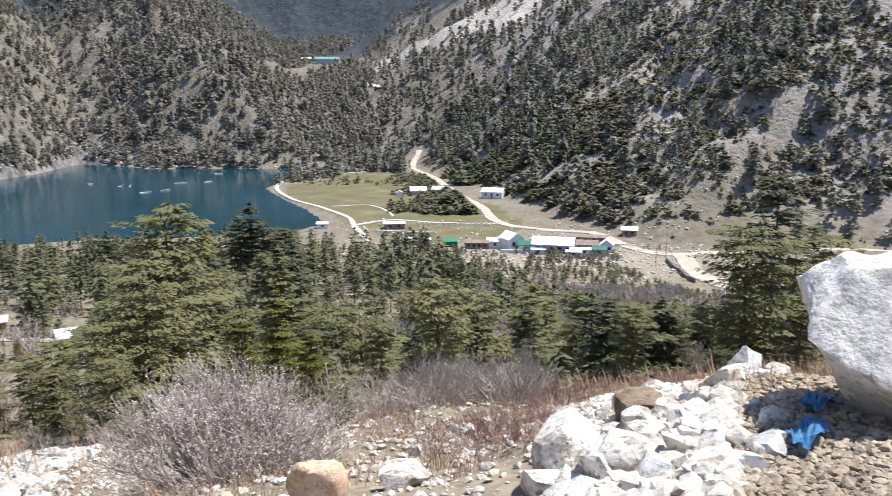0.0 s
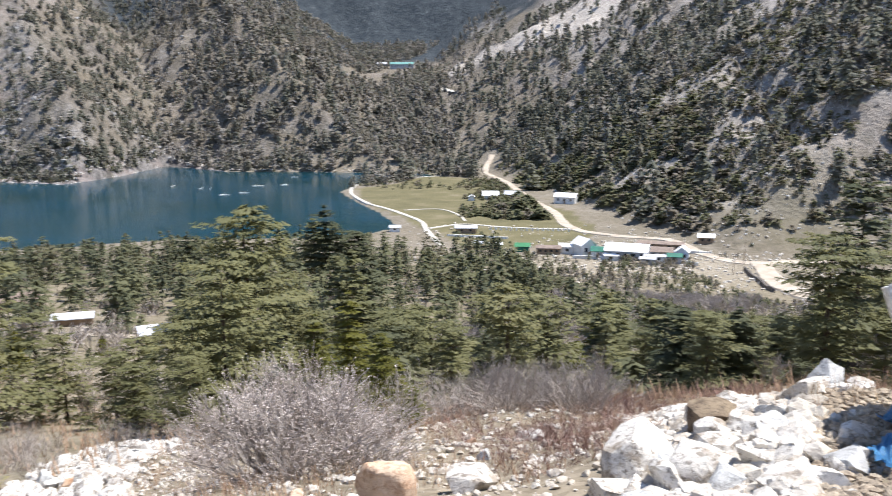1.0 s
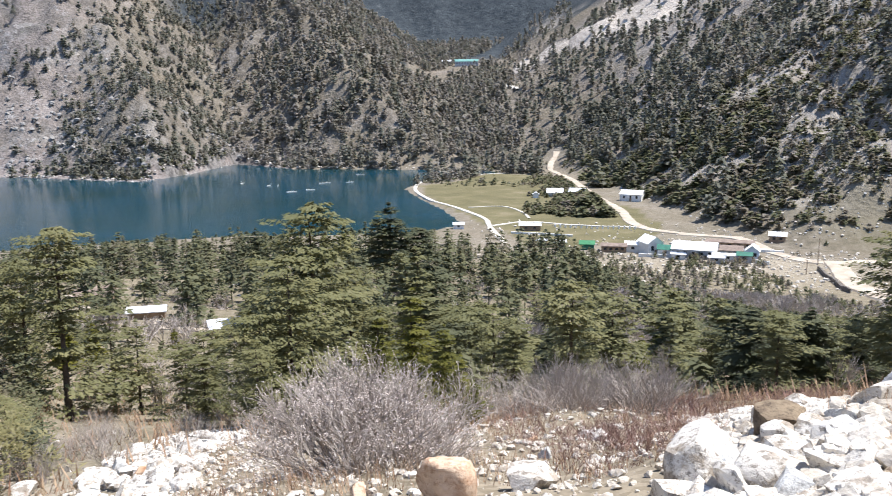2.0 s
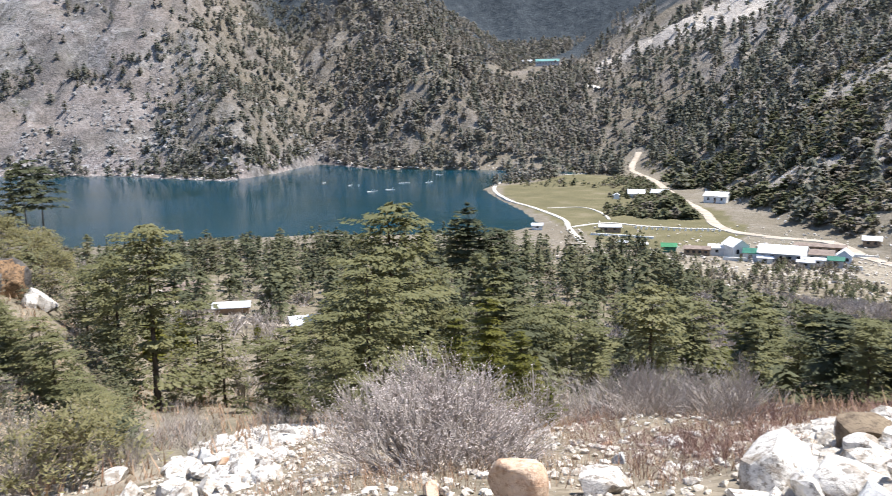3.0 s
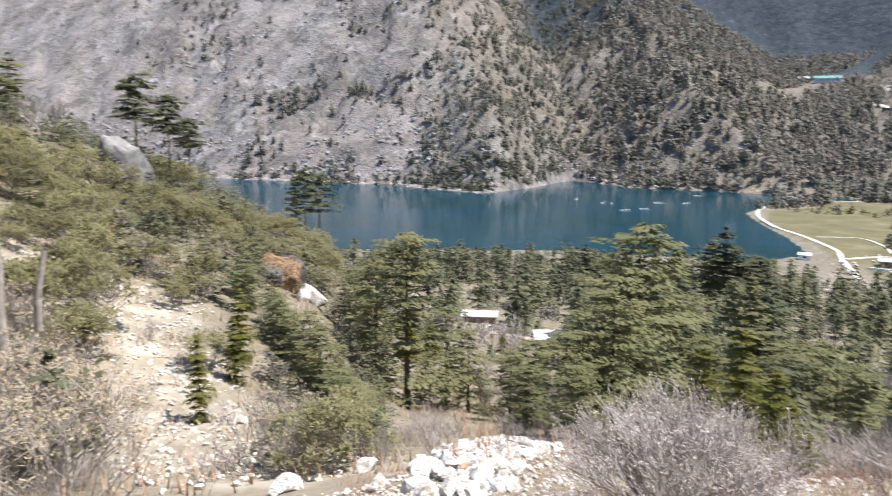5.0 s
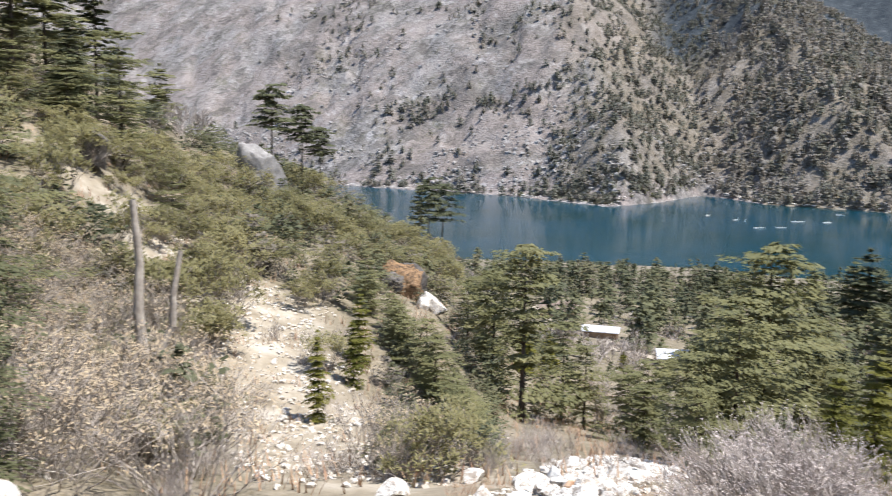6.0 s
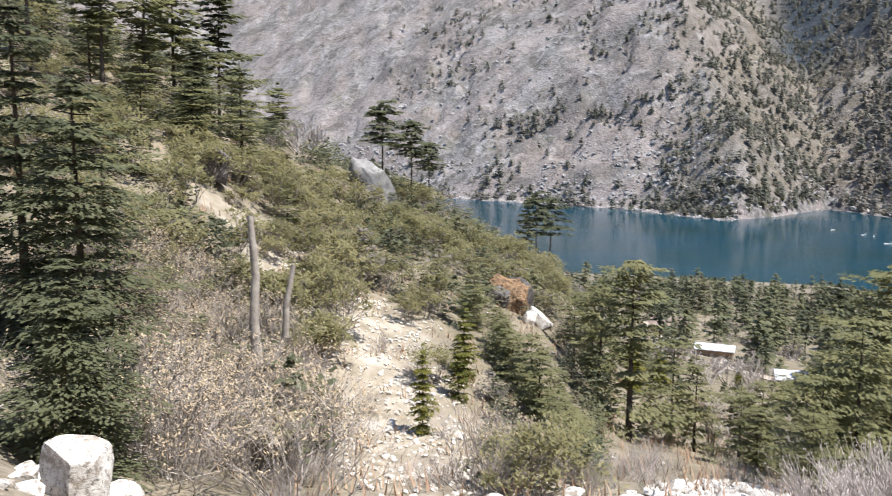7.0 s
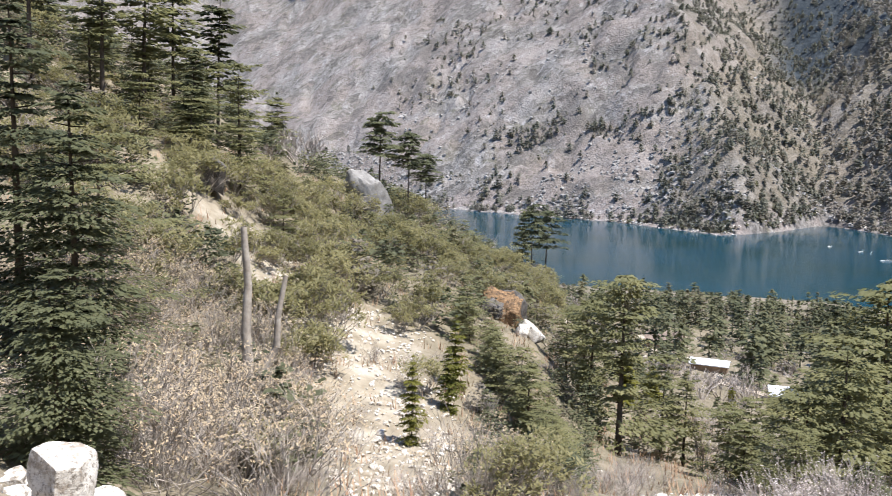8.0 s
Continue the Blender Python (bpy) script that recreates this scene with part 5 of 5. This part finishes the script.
def snag():
    """A dead forked trunk."""
    root = thing("dead_tree", "dead forked grey-tan tree trunk without bark", "tree", spot(61.2, 23.5, -0.2), 61)
    for name, pts, r0 in (("trunk", [(0, 0, 0), (0.06, 0, 1.6), (-0.05, 0, 3.2), (0.02, 0.05, 4.6), (-0.10, 0, 6.3)], 0.20), ("limb", [(0.0, 0, 1.5), (0.45, -0.1, 2.0), (0.82, -0.15, 2.8), (0.86, -0.2, 3.7), (1.08, -0.2, 4.9)], 0.15)):
        v, f = [], []
        for k, (p, q) in enumerate(zip(pts, pts[1:])):
            tube(v, f, p, q, r0 * (1 - 0.14 * k), r0 * (1 - 0.14 * (k + 1)), 8)
        part(name, mesh_from(name, np.array(v), np.array(f), True), DEAD_WOOD, root)


snag()


def tufts(name, label, count, az0, az1, r0, r1, seed, low, high, w, spread):
    x, y, rng = scatter(count, az0, az1, r0, r1, seed)
    keep = rng.random(len(x)) < np.clip(0.5 + fbm(x / 2, y / 2, 3, 32), 0, 1)
    x, y = x[keep], y[keep]
    z, n = land(x, y), len(x)
    vs, fs = [], []
    for b in range(5):
        a, h = rng.uniform(0, 6.28, n), rng.uniform(low, high, n)
        dx, dy = np.cos(a), np.sin(a)
        ox, oy = x + rng.normal(0, spread, n), y + rng.normal(0, spread, n)
        p = np.stack([ox - dy * w, oy + dx * w, z - 0.02], 1)
        q = np.stack([ox + dy * w, oy - dx * w, z - 0.02], 1)
        o = np.stack([ox + dx * h * 0.5, oy + dy * h * 0.5, z + h], 1)
        i = np.arange(n) + b * 3 * n
        vs += [p, q, o]
        fs.append(np.stack([i, i + n, i + 2 * n], 1))
    me = mesh_from(name, np.concatenate(vs), np.concatenate(fs))
    tagged(part(name, me, DRY_GRASS), label, "grass", kind="stuff")


tufts("dry_grass", "dry reddish-brown grass between the stones", 8000, -26, 40, 5.5, 15, 31, 0.06, 0.19, 0.004, 0.07)
tufts("rough_grass", "dry tussock grass on the open slopes", 9000, -34, 80, 14, 75, 33, 0.25, 0.6, 0.025, 0.2)


# ---- roads and paths ----
def curve_points(pts, step):
    out = []
    pts = [Vector(p) for p in pts]
    ext = [pts[0] * 2 - pts[1], *pts, pts[-1] * 2 - pts[-2]]
    for a, b, c, d in zip(ext, ext[1:], ext[2:], ext[3:]):
        n = max(2, int((c - b).length / step))
        for k in range(n):
            t = k / n
            out.append(0.5 * ((2 * b) + (c - a) * t + (2 * a - 5 * b + 4 * c - d) * t * t + (3 * b - a - 3 * c + d) * t ** 3))
    return out + [pts[-1]]


def strip(name, label, pts, width, material, lift=0.25, step=4.0, seed=0):
    """A track that lies on the ground, with raised sides."""
    rng = random.Random(seed)
    line = curve_points(pts, step)
    verts, faces = [], []
    for k, p in enumerate(line):
        q = line[min(k + 1, len(line) - 1)] - line[max(k - 1, 0)]
        n = Vector((-q.y, q.x)).normalized()
        w = width * rng.uniform(0.42, 0.58)
        z = max(ground_at(*(p + n * s * w)) for s in (-1, 0, 1)) + lift
        for s, dz in ((-1.25, -1.2), (-1, 0), (0, 0.04), (1, 0), (1.25, -1.2)):
            v = p + n * (s * w)
            verts.append((v.x, v.y, z + dz))
        if k:
            b = 5 * (k - 1)
            faces += [(b + i, b + i + 1, b + i + 6, b + i + 5) for i in range(4)]
    me = mesh_from(name, verts, faces, False)
    return tagged(part(name, me, material), label, "path" if "path" in name else "road", kind="structure")


strip("road_1", "dusty unpaved road winding up from the village", [(-24, 748), (-27, 690), (-9, 600), (5, 502), (18, 430), (23, 378), (36, 358), (63, 345)], 4.6, TRACK, 0.3)
strip("road_2", "dusty valley road along the foot of the mountain", [(40, 354), (63, 342), (70, 305), (84, 291), (110, 301), (152, 305), (230, 285)], 5, TRACK, 0.3)
strip("road_3", "grey ramp road leading to the bridge", [(84, 291), (81, 270), (79, 248), (82, 226), (90, 212)], 6.5, TRACK, 0.5)
strip("path_1", "pale footpath round the lakeside meadow", [(-60, 652), (-96, 622), (-112, 579), (-107, 524), (-88, 468), (-66, 431), (-47, 392), (-40, 361), (-30, 324)], 2.3, PALE_TRACK)
strip("path_2", "pale path from the meadow to the road", [(-40, 366), (-25, 381), (-6, 373), (24, 369)], 2.0, PALE_TRACK)
strip("path_3", "thin footpath across the meadow", [(-60, 432), (-42, 438), (-30, 415), (-25, 392)], 1.3, PALE_TRACK)
strip("path_4", "pale track on the far hillside", [(-118, 1212), (-100, 1130), (-84, 1062)], 4, PALE_TRACK, 1.2, 12)
strip("path_5", "pale stony track through the trees", [(-118, 172), (-104, 156), (-80, 138), (-63, 117), (-50, 113), (-40, 108)], 1.5, TRACK, 0.15)


# ---- houses ----
def house(name, label, x, y, w, d, h, rise, turn, wall, roof, ridge="x", windows=0, door=False, category="house", over=0.4, lift=0.0, end=None):
    root = thing(name, label, category, (x, y, ground_at(x, y) + lift), turn)
    base = -1.5
    bm = bmesh.new()
    a, b = (w, d) if ridge == "x" else (d, w)
    prof = [(-b / 2, base), (b / 2, base), (b / 2, h), (0, h + rise), (-b / 2, h)]
    rings = [[bm.verts.new((sx * a / 2, p, z) if ridge == "x" else (p, sx * a / 2, z)) for p, z in prof] for sx in (-1, 1)]
    for k in range(5):
        bm.faces.new((rings[0][k], rings[0][(k + 1) % 5], rings[1][(k + 1) % 5], rings[1][k]))
    bm.faces.new(rings[0]), bm.faces.new(rings[1][::-1])
    bmesh.ops.recalc_face_normals(bm, faces=bm.faces)
    part("wall", bm, wall, root)
    slope = rise / (b / 2)
    for side in (-1, 1):
        bm = bmesh.new()
        p0, p1 = 0.0, side * (b / 2 + over)
        z0, z1 = h + rise + 0.05, h + rise + 0.05 - slope * (b / 2 + over)
        vs = []
        for dz in (0, 0.14):
            for sx in (-1, 1):
                for p, z in ((p0, z0), (p1, z1)):
                    e = sx * (a / 2 + over)
                    vs.append(bm.verts.new((e, p, z + dz) if ridge == "x" else (p, e, z + dz)))
        for q in ((0, 1, 3, 2), (4, 6, 7, 5), (0, 4, 5, 1), (2, 3, 7, 6), (0, 2, 6, 4), (1, 5, 7, 3)):
            bm.faces.new([vs[i] for i in q])
        bmesh.ops.recalc_face_normals(bm, faces=bm.faces)
        part("roof", bm, roof, root)
    front = -(d / 2) - 0.03
    for k in range(windows):
        cx = -w / 2 + w * (k + 0.7) / (windows + 0.4)
        win = part("window", box(bmesh.new(), cx - 0.55, cx + 0.55, front - 0.05, front + 0.02, h * 0.42, h * 0.78), WINDOW_DARK, root)
        part("window_frame", box(bmesh.new(), cx - 0.65, cx + 0.65, front - 0.03, front + 0.01, h * 0.36, h * 0.42), wall, win)
    if door:
        part("door", box(bmesh.new(), -0.5, 0.5, front - 0.05, front + 0.02, 0, 2.0), WALL_WOOD, root)
    if end:
        part("side_panel", box(bmesh.new(), w / 2 + 0.01, w / 2 + 0.08, -d / 2, d / 2, 0, h), end, root)
    return root


house("lodge", "long white lodge with a bright tin roof", 39, 296, 14.6, 8.5, 3.4, 2.2, -15, WALL_GREY, ROOF_WHITE, "x", 5, True)
house("gabled_house", "white house with its gable to the valley", 24.6, 307, 6.0, 8.5, 4.4, 2.2, 22, WALL_WHITE, ROOF_WHITE, "y", 2, True)
house("low_wing", "low annexe with a white tin roof", 18.6, 311, 5.5, 5, 2.8, 1.0, -4, WALL_WHITE, ROOF_WHITE, "x", 1)
house("green_roofed_shed", "low shed with a dark green tin roof", 29.4, 301, 5.0, 4.2, 2.8, 1.2, -10, WALL_WHITE, ROOF_GREEN, "x", 1)
house("brown_roofed_shed", "low shed with a rusty brown roof", 51.6, 301, 8.2, 5.5, 2.8, 1.3, -12, WALL_GREY, ROOF_BROWN, "x", 3)
house("blue_hut", "pale blue gabled hut with a white roof", 58.6, 298, 4.4, 6, 3.2, 1.7, -14, WALL_BLUE, ROOF_WHITE, "y", 2, True)
house("green_lean_to", "small stall with a dark green roof", 54.2, 288.5, 4.6, 3.2, 2.4, 0.9, -12, WALL_GREY, ROOF_GREEN, "x", 1, category="stall")
house("terrace_wall_hut", "low white store below the lodge", 47.5, 289, 7.0, 2.6, 1.9, 0.5, -12, WALL_WHITE, ROOF_GREY, "x", 2, category="store")
house("stall_row", "row of open market stalls under a dark roof", 11.6, 309, 9.0, 4, 2.4, 0.8, -3, WALL_WOOD, ROOF_BROWN, "x", 4, category="stall")
house("green_tent", "small bright green tarpaulin shelter", 1.8, 313, 5.2, 4, 2.2, 1.0, 0, ROOF_GREEN, ROOF_GREEN_BRIGHT, "x", 0, category="tent")
house("long_store", "long low store with a rusty flat-pitched roof", 55, 322, 17, 5, 2.4, 0.7, -12, WALL_WOOD, ROOF_BROWN, "x", 5, category="store")
house("market_stall", "open white-roofed stall in front of a shed", 44.5, 284.5, 5.0, 2.6, 1.9, 0.5, -12, WALL_GREY, ROOF_GREY, "x", 1, category="stall")
house("lean_to", "low white lean-to beside the green shed", 33.2, 293.5, 4.6, 2.8, 2.0, 0.7, -10, WALL_WHITE, ROOF_WHITE, "x", 1, category="stall")
house("stall", "small stall with a white sheet roof", -8.5, 318, 4.4, 3.2, 2.0, 0.6, 4, WALL_WOOD, ROOF_WHITE, "x", 1, category="stall")
house("stall", "small stall with a patched tin roof", -15.5, 322, 4.0, 3.0, 2.0, 0.6, -6, WALL_WOOD, ROOF_PATCHED, "x", 1, category="stall")
house("small_house", "small white-roofed house beside the scree", 75.5, 338, 6.0, 4.5, 2.6, 1.2, -14, WALL_WOOD, ROOF_WHITE, "x", 2, True)
house("roadside_house", "white roadside house with a white tin roof", 27, 470, 12, 8, 3.8, 2.0, -20, WALL_WHITE, ROOF_WHITE, "x", 3, True)
house("meadow_hut", "white hut with a pale hipped roof", -16.4, 489, 9, 7, 2.4, 2.2, 4, WALL_WHITE, ROOF_WHITE, "x", 1)
house("dark_hut", "dark wooden hut with a pale roof", -3.2, 489, 9, 6.5, 3.0, 1.8, -12, WALL_WOOD, ROOF_GREY, "x", 2)
house("kiosk", "low wooden kiosk on the meadow path", -22.5, 358, 9, 4.5, 2.2, 0.9, 4, WALL_WOOD, ROOF_GREY, "x", 2)
house("white_hut", "tiny white hut at the meadow's edge", -27, 480, 3.2, 3, 2.2, 1.0, 4, WALL_WHITE, ROOF_WHITE, "y")
house("lakeside_hut", "small pale hut at the water's edge", -54, 359, 4.5, 3, 2.0, 0.8, 8, WALL_WHITE, ROOF_GREY, "x", 1)
house("far_lodge", "distant long lodge with a turquoise roof", -203, 1452, 40, 14, 7, 4, 7, WALL_GREY, ROOF_TEAL, "x", 8, lift=0)
house("far_lodge", "distant low building with a pale roof", -240, 1465, 16, 12, 6, 3, 7, WALL_GREY, ROOF_GREY, "x", 4, lift=0)
house("forest_shack", "low shack with a patched grey-white tin roof", -52, 113.2, 5.2, 3.6, 1.7, 0.8, 33, WALL_WOOD, ROOF_PATCHED, "x", 1, end=YELLOW_BOARD)
house("forest_shack", "low shack with a white sheet roof among trees", -75, 131, 6.0, 3.4, 1.6, 0.6, 24, WALL_WOOD, ROOF_PATCHED, "x")
house("rusty_shack", "shack with a reddish-brown roof behind trees", -104, 161, 7.5, 5, 2.0, 1.6, 26, WALL_WOOD, ROOF_BROWN, "x")


def parapet():
    """The dark stone wall along the ramp, a row of blocks."""
    root = thing("parapet_wall", "dark stone parapet along the ramp road", "wall", (0, 0, 0))
    pts = curve_points([(75.5, 279), (74.6, 262), (73.0, 238)], 1.3)
    rng = random.Random(3)
    bm = box(bmesh.new(), -0.72, 0.72, -0.35, 0.35, -1.2, 0.7, 0.10)
    first = bpy.data.meshes.new("block")
    bm.to_mesh(first)
    bm.free()
    first.materials.append(WALL_STONE)
    for p, q in zip(pts, pts[1:]):
        ob = new("block", first)
        ob.parent = root
        d = q - p
        ob.location = (p.x, p.y, ground_at(p.x, p.y) + rng.uniform(0.5, 0.7))
        ob.rotation_euler = (0, 0, math.atan2(d.y, d.x) + rng.uniform(-0.1, 0.1))


def terrace(x0, y0, x1, y1, h, label):
    """A low whitewashed retaining wall in short bays, with a coping on each."""
    root = thing("terrace_wall", label, "wall", (0, 0, 0))
    n = max(2, int(math.hypot(x1 - x0, y1 - y0) / 3.0))
    turn = math.atan2(y1 - y0, x1 - x0)
    step = math.hypot(x1 - x0, y1 - y0) / n
    for k in range(n):
        x, y = x0 + (x1 - x0) * (k + 0.5) / n, y0 + (y1 - y0) * (k + 0.5) / n
        bay = part("bay", box(bmesh.new(), -step / 2 + 0.02, step / 2 - 0.02, -0.2, 0.2, -1.0, h, 0.04), WALL_WHITE, root)
        bay.location, bay.rotation_euler = (x, y, ground_at(x, y)), (0, 0, turn)
        part("coping", box(bmesh.new(), -step / 2, step / 2, -0.3, 0.3, h, h + 0.14, 0.03), POST_WHITE, bay)


terrace(20, 300, 62, 287, 1.0, "low whitewashed retaining wall below the lodge")
terrace(44, 316, 72, 311, 0.9, "low pale wall behind the lodge")
terrace(-30, 349, -4, 344, 0.7, "low pale wall along the meadow path")


def fence():
    root = thing("post_row", "row of low white posts beside the path", "fence", (0, 0, 0))
    bm = box(bmesh.new(), -0.35, 0.35, -0.3, 0.3, -0.6, 1.1, 0.06)
    me = bpy.data.meshes.new("post")
    bm.to_mesh(me)
    bm.free()
    me.materials.append(POST_WHITE)
    for k in range(16):
        x, y = -12 + 2.3 * k, 366 - 0.12 * k
        ob = new("post", me)
        ob.parent = root
        ob.location = (x, y, ground_at(x, y) + 0.3)


def pole(x, y, h):
    root = thing("wooden_pole", "slim bare wooden pole in the building yard", "pole", (x, y, ground_at(x, y)))
    v, f = [], []
    tube(v, f, (0, 0, -0.5), (0.1, 0, h), 0.14, 0.09, 6)
    part("shaft", mesh_from("shaft", np.array(v), np.array(f), True), WALL_WOOD, root)


parapet()
fence()
pole(77.5, 288, 9)
pole(70, 272, 7)


def driftwood():
    rng = random.Random(41)
    for x, y, L, a in [(-184, 507, 7, 0.6), (-176, 520, 6, 0.2), (-181, 566, 8, 0.35), (-165, 575, 6, 0.8), (-214, 545, 4, 1.2), (-206, 540, 4, 1.9), (-175, 640, 6, 0.1), (-240, 560, 5, 1.4)]:
        root = thing("driftwood_log", "bleached driftwood log lying in the lake", "log", (x, y, 0.05), math.degrees(a), "drowned logs")
        v, f = [], []
        tube(v, f, (-L / 2, 0, 0.0), (L / 2, 0.3, 0.25), 0.38, 0.16, 6)
        part("trunk", mesh_from("trunk", np.array(v), np.array(f), True), DRIFTWOOD, root)
        for k in range(2):
            v, f = [], []
            p = L * rng.uniform(-0.3, 0.3)
            tube(v, f, (p, 0.1, 0.1), (p + rng.uniform(0.4, 1.2), rng.uniform(-1, 1), rng.uniform(0.8, 2.0)), 0.14, 0.05, 5)
            part("branch", mesh_from("branch", np.array(v), np.array(f), True), DRIFTWOOD, root)


driftwood()


def yard_rubble():
    x, y, rng = scatter(5200, -24, 8, 200, 385, 51)
    w = np.exp(-(((x - 60) / 50) ** 2 + ((y - 285) / 45) ** 2)) + 0.18
    keep = (rng.random(len(x)) < w) & (land(x, y) > 0.3)
    x, y = x[keep], y[keep]
    me = shard_mesh("yard_stones", x, y, 0.5 + 1.6 * rng.random(len(x)) ** 2, rng, 0.15)
    tagged(part("yard_stones", me, GRAVEL), "pale stones strewn about the village", "stones", kind="stuff")
    x, y, rng = scatter(2600, -34, 47, 24, 300, 52)
    keep = rng.random(len(x)) < 0.5 + fbm(x / 15, y / 15, 3, 53)
    x, y = x[keep], y[keep]
    me = shard_mesh("forest_stones", x, y, 0.25 + 1.1 * rng.random(len(x)) ** 3, rng, 0.12)
    tagged(part("forest_stones", me, GRAVEL), "pale stones on the forest floor", "stones", kind="stuff")


yard_rubble()


def blue_sheet():
    """Torn plastic, two folds of it showing below the boulder."""
    root = thing("plastic_sheet", "torn crumpled blue plastic sheet below a boulder", "plastic sheet", (0, 0, 0))
    rng = random.Random(9)
    n = 12
    for x0, y0, w, d, skew in ((2.22, 4.78, 0.28, 0.40, 0.10), (1.93, 4.20, 0.26, 0.40, 0.14)):
        bm = bmesh.new()
        grid = {}
        for i in range(n):
            for j in range(n):
                u, v = i / (n - 1) - 0.5, j / (n - 1) - 0.5
                x, y = x0 + w * u + skew * v, y0 + d * v + 0.06 * math.sin(5 * u)
                grid[i, j] = bm.verts.new((x, y, ground_at(x, y) + 0.06 + 0.02 * math.sin(9 * u + 4 * v) + rng.uniform(0, 0.03)))
        for i in range(n - 1):
            for j in range(n - 1):
                if (i - 5.5) ** 2 / 26 + (j - 5.5) ** 2 / 30 + rng.uniform(-0.2, 0.2) < 1.05:
                    bm.faces.new((grid[i, j], grid[i + 1, j], grid[i + 1, j + 1], grid[i, j + 1]))
        for v in [v for v in bm.verts if not v.link_faces]:
            bm.verts.remove(v)
        bmesh.ops.solidify(bm, geom=bm.faces[:], thickness=0.006)
        part("fold", bm, BLUE_SHEET, root)


blue_sheet()
